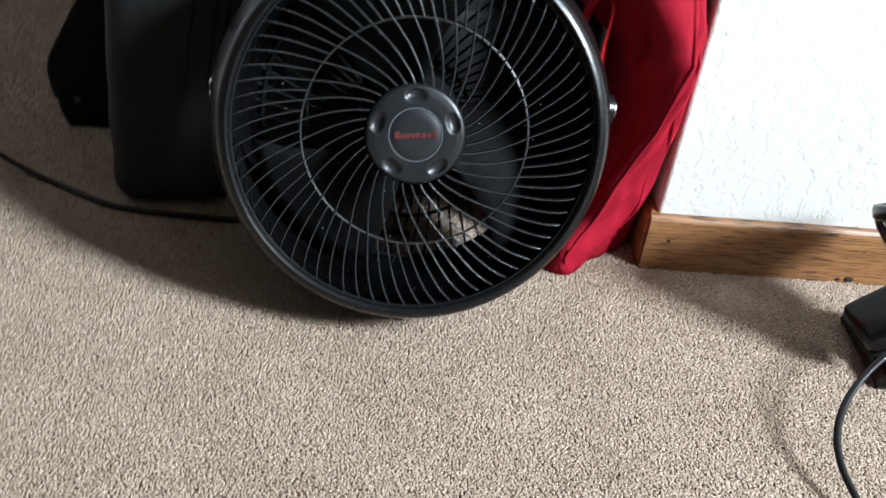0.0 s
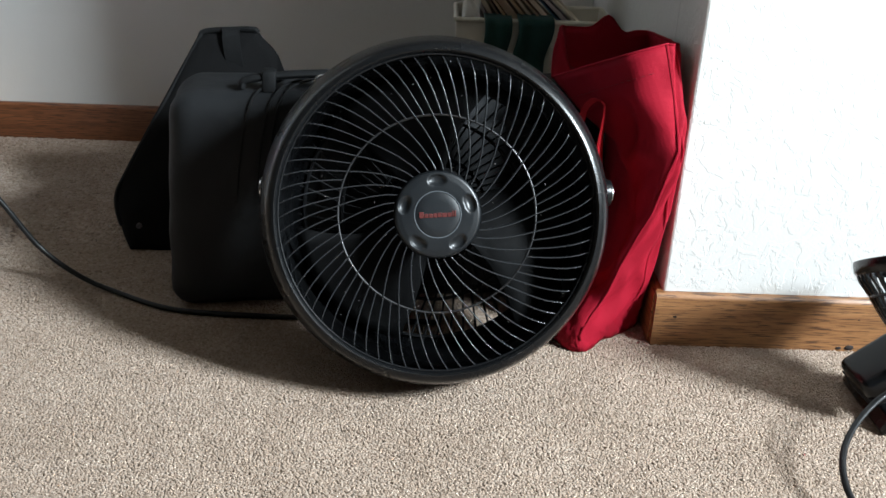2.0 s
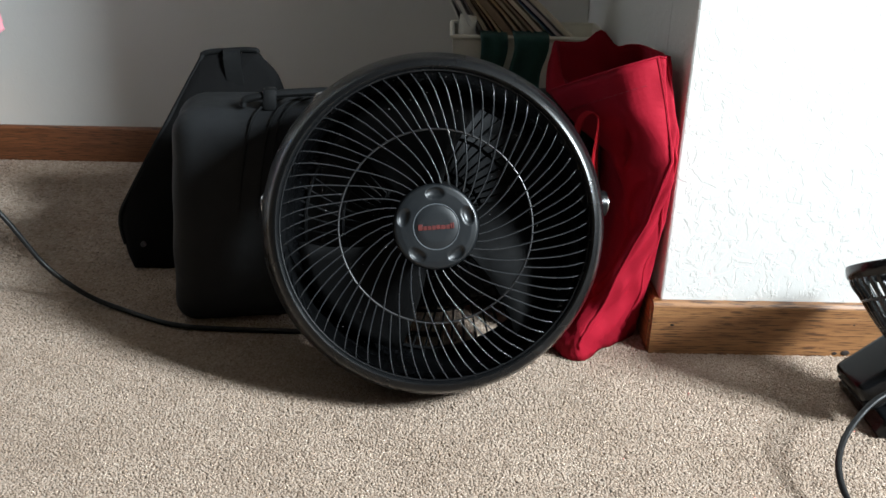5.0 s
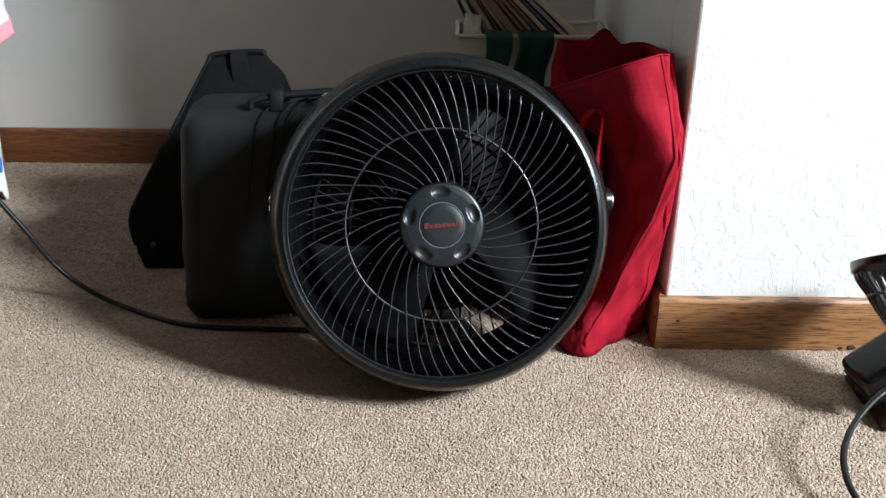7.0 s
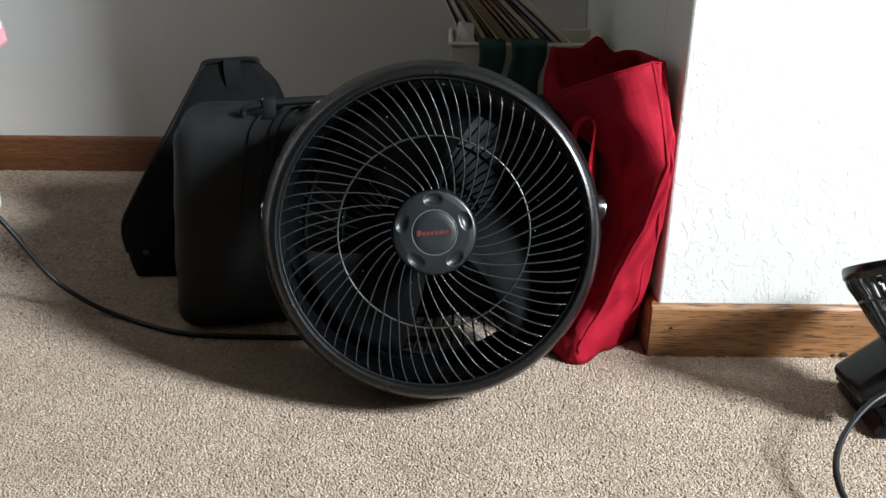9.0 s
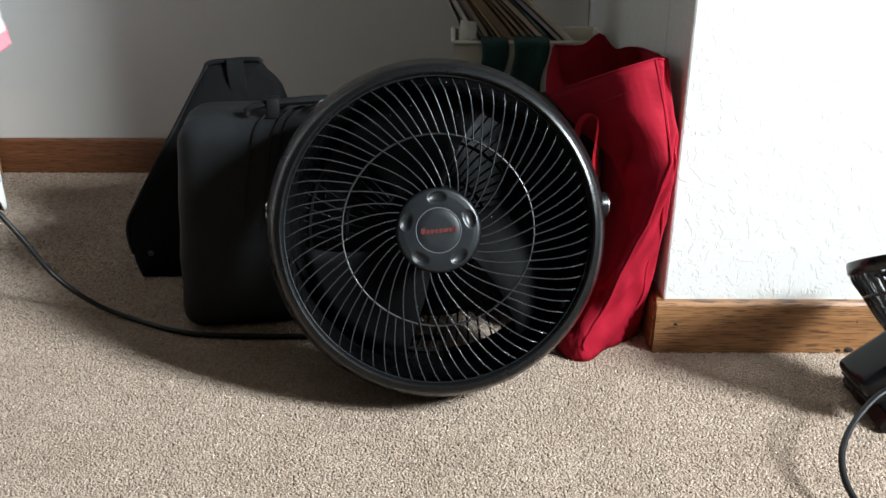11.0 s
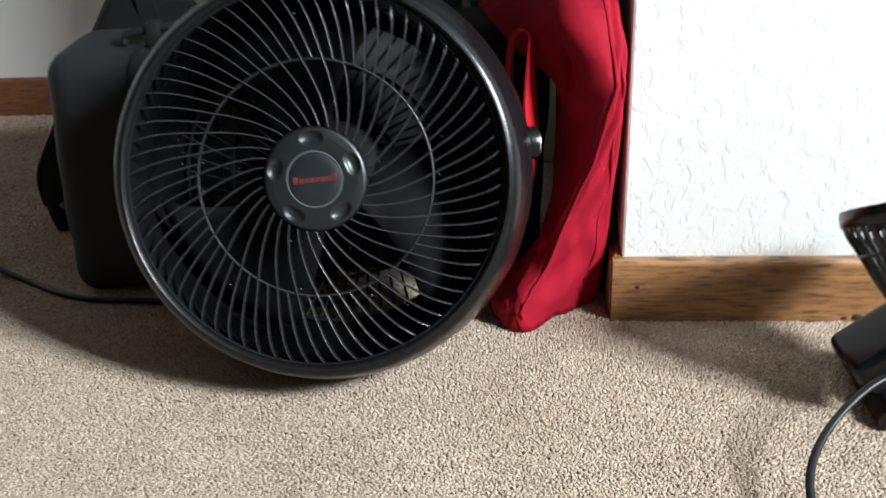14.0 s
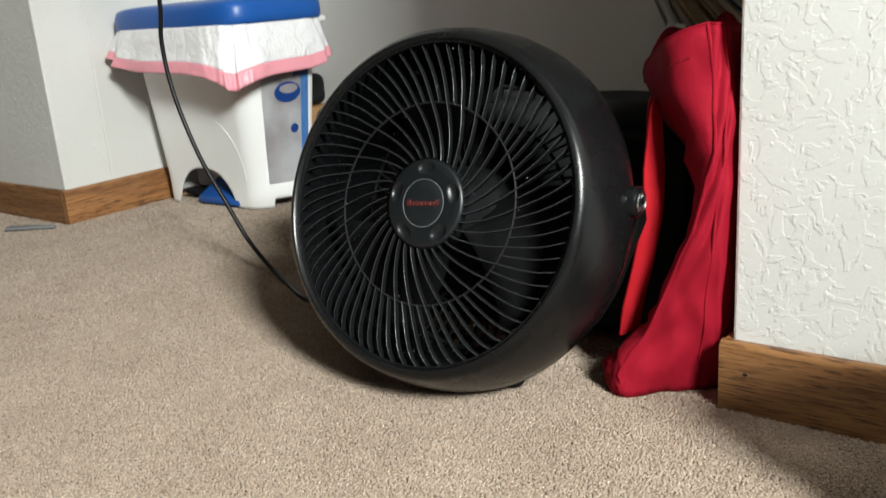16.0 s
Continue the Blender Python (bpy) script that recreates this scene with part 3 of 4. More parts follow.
# ---- the red tote bag between fan and wall ----
def tote():
    top = thing("tote_bag", pose(0, 0, 0), "red canvas tote bag, open and slumped against the wall corner", "bag")
    # corners by height: front crease, left, back left, back right, right
    levels = [(0.000, ((0.166, 0.834), (0.128, 0.890), (0.190, 0.955), (0.252, 1.020), (0.249, 0.905))),
              (0.030, ((0.164, 0.832), (0.130, 0.885), (0.195, 0.955), (0.254, 1.020), (0.252, 0.898))),
              (0.075, ((0.190, 0.843), (0.180, 0.889), (0.207, 0.975), (0.256, 1.020), (0.256, 0.885))),
              (0.120, ((0.210, 0.850), (0.211, 0.890), (0.206, 1.000), (0.258, 1.030), (0.258, 0.872))),
              (0.190, ((0.238, 0.850), (0.231, 0.902), (0.206, 1.020), (0.260, 1.035), (0.262, 0.862))),
              (0.272, ((0.259, 0.850), (0.217, 0.930), (0.206, 1.035), (0.262, 1.045), (0.268, 0.860))),
              (0.310, ((0.254, 0.862), (0.200, 0.940), (0.185, 1.035), (0.264, 1.050), (0.266, 0.874))),
              (0.345, ((0.247, 0.875), (0.160, 0.965), (0.140, 1.045), (0.262, 1.055), (0.262, 0.888))),
              (0.390, ((0.237, 0.887), (0.122, 1.000), (0.142, 1.060), (0.250, 1.050), (0.253, 0.899)))]
    rim_z = (0.388, 0.318, 0.372, 0.372, 0.386)
    fine = 44
    zs = [lv[0] for lv in levels]
    rows = []
    for i in range(fine):
        z = zs[-1] * i / (fine - 1)
        cor = [Vector((np.interp(z, zs, [lv[1][k][0] for lv in levels]), np.interp(z, zs, [lv[1][k][1] for lv in levels]), 0)) for k in range(5)]
        row = []
        per = 18
        for k in range(5):
            a, b = cor[k], cor[(k + 1) % 5]
            za, zb = rim_z[k], rim_z[(k + 1) % 5]
            for j in range(per):
                t = j / per
                p = a.lerp(b, t)
                zr = za + (zb - za) * t
                if k == 1:
                    zr += 0.024 * math.sin(math.pi * t)
                if k == 2:
                    zr += 0.018 * math.exp(-((t - 0.50) / 0.13) ** 2) - 0.004 * math.exp(-((t - 0.72) / 0.1) ** 2)
                zz = z * zr / 0.390
                # panels belly in a little, more at mid height
                mid = math.sin(math.pi * t)
                inward = Vector((b.y - a.y, a.x - b.x, 0)).normalized()
                depth = (0.0, 0.006, -0.004, 0.0, 0.002)[k]
                p = p - inward * depth * mid * (0.4 + 0.6 * math.sin(math.pi * z / 0.39))
                if k == 0:
                    # the front panel turns: flat towards the room, then back towards the recess
                    p = p - inward * (0.008 + 0.022 * min(1.0, max(0.0, (z - 0.27) / 0.06))) * math.sin(math.pi * t ** 0.62)
                q = Vector((p.x, p.y, zz))
                fold = (0.28 - abs(noise.noise(Vector((q.x * 22 + q.z * 5, q.y * 22, q.z * 13 + 2))))) * 0.0085 + noise.noise(Vector((q.x * 60, q.y * 60, q.z * 34 + 7))) * 0.0016
                low = math.exp(-(zz / 0.05) ** 2)
                fold += low * 0.0035 * math.sin(zz * 260 + 40 * t + 3 * noise.noise(q * 20)) * min(1, zz / 0.01)
                if k == 0:
                    for t0, z0, t1, z1, wide, amp in ((0.0, 0.275, 1.0, 0.225, 0.013, 0.010), (0.1, 0.045, 0.9, 0.115, 0.009, 0.009), (0.2, 0.105, 0.8, 0.050, 0.008, -0.008),
                                                      (0.35, 0.31, 0.80, 0.25, 0.016, -0.016), (0.0, 0.16, 0.8, 0.20, 0.010, 0.004), (0.3, 0.030, 1.0, 0.020, 0.006, 0.005)):
                        w2 = min(1.0, max(0.0, (t - t0) / (t1 - t0)))
                        gap = zz - (z0 + (z1 - z0) * w2)
                        fold += amp * math.exp(-(gap / wide) ** 2) * math.sin(math.pi * min(1.0, max(0.0, (t - t0 + 0.1) / (t1 - t0 + 0.2))))
                if k == 4:
                    fold += 0.003 * math.sin(zz * 70 + 9 * t)
                q -= inward * fold * (1.0 if j else 0.4)
                q.x = min(q.x, 0.2595 if q.y > Y_R - 0.014 and q.z < 0.07 else 0.2715)
                q.z = max(q.z, 0.001)
                row.append(q)
        rows.append(row)
    bm = grid(rows, closed_v=True)
    bm.verts.ensure_lookup_table()
    bm.faces.new([bm.verts[k] for k in range(90)])
    body = part("body", bm, RED, top, smooth=180)
    so = body.modifiers.new("thickness", "SOLIDIFY")
    so.thickness, so.offset = 0.0016, 0.0
    seam = [rows[i][0] + Vector((0.0, -0.0006, 0)) for i in range(2, fine)]
    part("seam", tube(seam, 0.0017, 6), RED, top)
    seam2 = [rows[i][72 + 4] + Vector((-0.0004, -0.0012, 0)) for i in range(4, fine)]
    part("seam", tube(seam2, 0.0014, 6), RED, top)
    hem = [rows[-1][k] for k in range(0, 90)] + [rows[-1][0]]
    part("hem", tube(hem, 0.0016, 6), RED, top)
    stitch = bmesh.new()
    for k in range(1, 17):
        a, b = rows[fine - 4][k], rows[fine - 4][k + 1]
        o = Vector((-0.0012, -0.0016, 0))
        tube([a.lerp(b, 0.15) + o, a.lerp(b, 0.75) + o], 0.0004, 4, bm=stitch)
    part("stitching", stitch, plastic_material("dark_red_thread", (0.16, 0.004, 0.008), 0.7), top)
    line = smooth_line([(0.150, 0.938, 0.215), (0.155, 0.932, 0.285), (0.163, 0.920, 0.309), (0.172, 0.908, 0.311), (0.176, 0.903, 0.300), (0.175, 0.902, 0.250), (0.177, 0.893, 0.195), (0.170, 0.885, 0.140), (0.160, 0.880, 0.090), (0.153, 0.884, 0.055)], 60)
    wid = [Vector((-0.006, 0.010, 0)).lerp(Vector((0.012, 0.026, 0)), max(0.0, min(1.0, (k - 18) / 16))) for k in range(60)]
    part("strap", ribbon(line, wid, 0.0022), RED_STRAP, top, "bright red webbing carrying strap")
    return top


tote()


# ---- file box with papers ----
def file_box():
    top = thing("file_box", pose(0, 0, 0), "off-white plastic file box packed with papers, in the corner", "box")
    x0, x1, y0, y1, h, t = -0.004, 0.2565, 1.322, 1.470, 0.331, 0.004
    def side(a0, a1, b0, b1):
        bm = box(a0, a1, b0, b1, 0.0, h, 0.0015, 2)
        for v in bm.verts:
            k = 1 - v.co.z / h
            v.co.x += k * 0.012 * (1 if v.co.x < (x0 + x1) / 2 else -1)
            v.co.y += k * 0.012 * (1 if v.co.y < (y0 + y1) / 2 else -1)
        return bm
    part("front_panel", side(x0, x1, y0, y0 + t), BOX_PL, top)
    part("back_panel", side(x0, x1, y1 - t, y1), BOX_PL, top)
    part("side_panel", side(x0, x0 + t, y0 + t, y1 - t), BOX_PL, top)
    part("side_panel", side(x1 - t, x1, y0 + t, y1 - t), BOX_PL, top)
    part("bottom", box(x0 + 0.014, x1 - 0.014, y0 + 0.014, y1 - 0.014, 0.0, 0.005), BOX_PL, top)
    rim = [Vector(p) for p in ((x0, y0, h), (x1, y0, h), (x1, y1, h), (x0, y1, h), (x0, y0, h))]
    for a, b in zip(rim, rim[1:]):
        part("rim", tube([a, b], 0.004, 8), BOX_PL, top)
    return x0, x1, y0, y1


bx0, bx1, by0, by1 = file_box()
stack = part("paper_stack", box(bx0 + 0.02, bx1 - 0.02, by0 + 0.02, by1 - 0.02, 0.0055, 0.225, 0.002), PAPERS[1])
tagged(stack, "packed stack of paper in the file box", "paper")
rng = random.Random(4)
# (place along the rim, lean in degrees, thickness, reach above the rim, paper)
FOLDERS = [(0.012, 24, 0.003, 0.10, 0), (0.022, 27, 0.002, 0.13, 3), (0.030, 29, 0.006, 0.15, 0), (0.042, 31, 0.003, 0.14, 3), (0.051, 33, 0.007, 0.15, 1), (0.064, 36, 0.003, 0.16, 4),
           (0.074, 38, 0.004, 0.15, 2), (0.088, 40, 0.012, 0.17, 4), (0.106, 42, 0.004, 0.18, 2), (0.118, 43, 0.005, 0.17, 1), (0.131, 44, 0.003, 0.19, 4), (0.143, 45, 0.007, 0.19, 1), (0.158, 46, 0.003, 0.17, 5),
           (0.170, 47, 0.006, 0.19, 3), (0.186, 48, 0.006, 0.20, 1)]
for x, lean, thick, up, kind in FOLDERS:
    down = 0.105
    bm = box(-thick / 2, thick / 2, by0 + 0.010 + rng.uniform(0, 0.02), by1 - 0.012 - rng.uniform(0, 0.02), -down, up, 0.0006, 1)
    bmesh.ops.subdivide_edges(bm, edges=[e for e in bm.edges if e.calc_length() > 0.1], cuts=7, use_grid_fill=True)
    for v in bm.verts:
        v.co.x += -0.10 * v.co.z ** 2 + 0.0008 * noise.noise(v.co * 20)
    moved(bm, pose(x + 0.004, 0, 0.334, 0, -lean, 0))
    ob = part("folder" if thick > 0.0035 else "paper_sheet", bm, PAPERS[kind], None)
    names = ("white paper", "cream paper folder", "manila folder", "grey magazine", "brown folder", "dark blue folder")
    tagged(ob, names[kind] + " leaning in the file box", "folder" if thick > 0.0035 else "paper", group="papers in the file box")
bm = grid([[(0.004 + 0.028 * u + 0.004 * v, by0 + 0.006 + 0.01 * v, 0.322 + 0.045 * v - 0.004 * u) for u in (0, 0.33, 0.66, 1)] for v in (0, 0.5, 1)])
ob = tagged(part("note", bm, PAPERS[0]), "small white paper note tucked in the file box", "paper")
so = ob.modifiers.new("thickness", "SOLIDIFY")
so.thickness = 0.0006
# folded manila sheet with a round bend
bm = ribbon(smooth_line([(0.098, 1.40, 0.30), (0.070, 1.40, 0.345), (0.052, 1.40, 0.372), (0.042, 1.40, 0.382), (0.036, 1.40, 0.374), (0.044, 1.40, 0.352), (0.075, 1.40, 0.31)], 30), (0, 0.09, 0), 0.0015)
tagged(part("folded_paper", bm, PAPERS[2]), "folded manila paper in the file box", "paper")


def green_band(x0, x1, skew, drop, name):
    rows = []
    for i in range(26):
        s = i / 25
        row = []
        for j in range(9):
            u = j / 8
            x = x0 + (x1 - x0) * u
            if s < 0.25:
                k = s / 0.25
                y, z = by0 + 0.05 - 0.053 * k, 0.3355 + 0.0025 * math.sin(math.pi * k)
            else:
                k = (s - 0.25) / 0.75
                y, z = by0 - 0.0065 - 0.004 * math.sin(3 * k + u), 0.337 - k * drop * (1 - 0.25 * u * (1 if skew > 0 else 0))
                x += skew * k - (0.012 * k if j == 8 else 0) + 0.003 * math.sin(9 * k)
            y -= 0.0022 * (1 + math.sin(u * 11 + 2 * s)) + 0.003 * noise.noise(Vector((x * 40, z * 30, 1)))
            row.append((x, y, z))
        rows.append(row)
    ob = part(name, grid(rows), GREEN, None, smooth=180)
    so = ob.modifiers.new("thickness", "SOLIDIFY")
    so.thickness = 0.0016
    return tagged(ob, "dark green cloth band draped over the file box edge", "cloth", group="green cloth bands")


green_band(0.042, 0.088, -0.006, 0.15, "cloth_band")
green_band(0.097, 0.157, -0.008, 0.13, "cloth_band")


# ---- the waste bin ----
def bin_point(u, v, z):
    """A place on the tapering bin: u and v run 0..1 across its width and depth."""
    k = min(z / 0.40, 1.1)
    xa, xb = -1.216 + (-1.232 + 1.216) * k, -0.925 + 0.069 * v + (0.070 - 0.060 * v) * k
    ya, yb = 1.283 + (1.240 - 1.283) * k, 1.405 + (1.480 - 1.405) * k
    return Vector((xa + (xb - xa) * u, ya + (yb - ya) * v + 0.015 * u * (1 - k), z))


def bin_shell():
    """The bin's outer shell: a rounded tapering box on four short feet, with an arch at the front."""
    ring = []
    for (cu, cv), a0 in (((0, 0), 180), ((1, 0), 270), ((1, 1), 0), ((0, 1), 90)):
        for k in range(9):
            a = radians(a0 + 90 * k / 8)
            ru, rv = 0.11, 0.24
            ring.append(((cu + (ru if cu == 0 else -ru)) + ru * math.cos(a), (cv + (rv if cv == 0 else -rv)) + rv * math.sin(a)))
        (u0, v0), nxt = ring[-1], {(0, 0): (0.89, 0), (1, 0): (1, 0.76), (1, 1): (0.11, 1), (0, 1): (0, 0.24)}[(cu, cv)]
        ring += [(u0 + (nxt[0] - u0) * k / 22, v0 + (nxt[1] - v0) * k / 22) for k in range(1, 22)]
    rows = []
    for i in range(25):
        f = i / 24
        row = []
        for u, v in ring:
            foot = 0.0
            if v < 0.2 and abs(u - 0.47) < 0.31:
                foot = 0.088 * (1 - (abs(u - 0.47) / 0.31) ** 2.4) ** 0.62
            elif u > 0.9 and 0.25 < v < 0.8 or u < 0.1 and 0.25 < v < 0.8 or v > 0.9 and 0.2 < u < 0.8:
                foot = 0.020
            z = foot + (0.402 - foot) * f ** 1.25
            q = bin_point(u, v, z)
            c = bin_point(0.5, 0.5, z)
            flare = 0.006 * math.exp(-(z / 0.045) ** 2)
            d = Vector((q.x - c.x, q.y - c.y, 0)).normalized()
            row.append(q + d * flare)
        rows.append(row)
    return grid(rows, closed_v=True)


def waste_bin():
    top = thing("waste_bin", pose(0, 0, 0), "white plastic step bin with blue lid beside the wall", "bin")
    shell = part("shell", bin_shell(), WHITE_PL, top, "white plastic shell with arched foot opening", smooth=180)
    so = shell.modifiers.new("thickness", "SOLIDIFY")
    so.thickness, so.offset = 0.004, -1.0
    part("floor_tray", box(-1.20, -0.91, 1.315, 1.41, 0.012, 0.022, 0.003), BLACK_IN, top)
    part("inner_bucket", box(-1.19, -0.92, 1.345, 1.415, 0.024, 0.38, 0.012), plastic_material("grey_white_bucket", (0.55, 0.56, 0.58), 0.5), top)
    pedal = box(-1.118, -0.975, 1.288, 1.350, 0.004, 0.020, 0.004)
    for v in pedal.verts:
        if v.co.y > 1.32:
            v.co.z += 0.036 if v.co.z > 0.012 else 0.010
            v.co.x = -1.05 + (v.co.x + 1.05) * 0.8
    part("pedal", pedal, BLUE_PL, top, "blue foot pedal")
    arc = [bin_point(0.50 + 0.42 * math.sin(a), 0.0, 0.055 + 0.165 * math.cos(a)) + Vector((0, -0.0008, 0)) for a in (radians(8 + 78 * k / 24) for k in range(25))]
    part("moulded_line", tube(arc, 0.0006, 6), WHITE_PL, top)
    # printed label on the side facing the recess
    def plate(u0, u1, z0, z1, off, m, name, parent, skew=0.0, n=6, label=""):
        rows = []
        for i in range(n + 1):
            z = z0 + (z1 - z0) * i / n
            rows.append([bin_point(1, u0 + (u1 - u0) * j / n + skew * i / n, z) + Vector((off, 0, 0)) for j in range(n + 1)])
        bm = grid(rows)
        bmesh.ops.solidify(bm, geom=bm.faces[:], thickness=0.0006)
        return part(name, bm, m, parent, label)
    lab = plate(0.20, 0.80, 0.055, 0.335, 0.0035, PRINT_GREY, "label", top, label="printed paper label, pale grey and blue")
    plate(0.70, 0.80, 0.056, 0.334, 0.0046, PRINT_BLUE, "label_stripe", lab)
    plate(0.45, 0.70, 0.285, 0.334, 0.0046, PRINT_BLUE, "label_stripe", lab)
    plate(0.21, 0.40, 0.290, 0.333, 0.0046, PRINT_ORANGE, "label_patch", lab)

    def spot(u, z, ru, rz, off, m):
        rows = [[bin_point(1, u + ru * q * math.cos(a), z + rz * q * math.sin(a)) + Vector((off, 0, 0)) for a in (2 * math.pi * k / 20 for k in range(20))] for q in (0.05, 0.6, 1.0)]
        bm = grid(rows, closed_v=True)
        bmesh.ops.solidify(bm, geom=bm.faces[:], thickness=0.0006)
        part("label_patch", bm, m, lab)
    spot(0.52, 0.252, 0.17, 0.022, 0.0058, PRINT_NAVY)
    spot(0.53, 0.259, 0.12, 0.010, 0.0068, PRINT_GREY)
    spot(0.50, 0.292, 0.10, 0.017, 0.0068, PAPERS[0])
    spot(0.60, 0.172, 0.055, 0.010, 0.0058, PRINT_NAVY)
    plate(0.71, 0.79, 0.085, 0.125, 0.0058, PAPERS[0], "label_patch", lab)
    # rim
    rim = []
    for (ua, va), (ub, vb) in (((0, 0), (1, 0)), ((1, 0), (1, 1)), ((1, 1), (0, 1)), ((0, 1), (0, 0))):
        rim += [bin_point(ua + (ub - ua) * k / 10, va + (vb - va) * k / 10, 0.398) for k in range(10)]
    part("rim", tube(rim + [rim[0]], 0.007, 8), WHITE_PL, top)
    # lid: shallow dome with a rolled skirt
    rows = []
    prof = [(1.03, 0.398), (1.045, 0.402), (1.05, 0.412), (1.045, 0.430), (1.02, 0.441), (0.97, 0.446), (0.90, 0.448), (0.5, 0.452), (0.02, 0.453)]
    c = Vector((-1.035, 1.346, 0))
    for s, z in prof:
        row = []
        for k in range(72):
            a = 2 * math.pi * k / 72
            ex = math.copysign(abs(math.cos(a)) ** 0.32, math.cos(a)) * 0.203
            ey = math.copysign(abs(math.sin(a)) ** 0.32, math.sin(a)) * 0.136
            row.append((c.x + ex * s, c.y + ey * s, z + 0.004 * math.cos(a)))
        rows.append(row)
    part("lid", grid(rows, closed_v=True), BLUE_PL, top, "royal blue plastic lid", smooth=60)
    return top


waste_bin()


def bin_liner():
    """A thin bag folded out over the rim, wavy, with a pink drawstring hem."""
    def skirt(a0, a1, out, rows_n):
        rows = []
        for i in range(rows_n):
            s = a0 + (a1 - a0) * i / (rows_n - 1)
            row = []
            n = 220
            for k in range(n):
                a = 2 * math.pi * k / n
                ca, sa = math.cos(a), math.sin(a)
                ex, ey = math.copysign(abs(ca) ** 0.34, ca), math.copysign(abs(sa) ** 0.34, sa)
                front = max(0.0, -sa)
                # hangs lowest at the front, towards the recess
                turn = (math.degrees(a) + 360 + 42) % 360
                turn = turn - 360 if turn > 180 else turn
                drop = max(0.056, 0.130 - (0.052 * turn / 87 if turn > 0 else -0.080 * turn / 93)) + 0.010 * noise.noise(Vector((ca * 2, sa * 2, 1)))
                drop = max(drop, 0.045)
                wave = noise.noise(Vector((ca * 5, sa * 5, s * 1.2))) * 0.009 + noise.noise(Vector((ca * 14, sa * 14, s * 3 + 4))) * 0.003
                grow = 0.010 + out + (0.014 + 0.012 * front) * s + wave * (0.3 + s)
                x = -1.036 + (0.196 + grow) * ex
                y = 1.346 + (0.134 + grow) * ey
                x = max(x, -1.2575)
                row.append((x, y, 0.402 - s * drop))
            rows.append(row)
        return grid(rows, closed_v=True)
    top = thing("bin_liner", pose(0, 0, 0), "crumpled white plastic liner hanging over the bin rim", "bin bag")
    for name, bm, m, label in (("film", skirt(0.0, 0.76, 0.0, 14), LINER, ""), ("drawstring_hem", skirt(0.74, 1.0, 0.0012, 7), PINK, "pink drawstring hem")):
        ob = part(name, bm, m, top, label, smooth=180)
        so = ob.modifiers.new("thickness", "SOLIDIFY")
        so.thickness = 0.0006


bin_liner()

# ---- a small brown carton with a dark pouch on it, behind the bin ----
carton = tagged(part("carton", box(-1.115, -0.972, 1.515, 1.622, 0.0, 0.190, 0.002), mat("brown_cardboard", (0.36, 0.185, 0.075), 0.8)), "small plain brown cardboard carton behind the waste bin", "carton")
pouch = soft_box(0.125, 0.088, 0.075, 0.022, 3, 0.004, 5.5)
ob = tagged(part("pouch", pouch, NYLON, smooth=180), "dark grey cloth pouch lying on the carton", "pouch")
ob.matrix_world = pose(-1.042, 1.570, 0.191)
strip = box(-0.055, 0.055, -0.009, 0.009, 0.0, 0.007, 0.003, 2)
for v in strip.verts:
    v.co.y *= 1.0 + 0.5 * (v.co.x / 0.055) * -1
ob = tagged(part("plastic_strip", strip, GREY_STRIP), "flat grey plastic strip lying on carpet by the baseboard", "strip")
ob.matrix_world = pose(-1.292, 0.972, 0.002, 0, 0, 32)


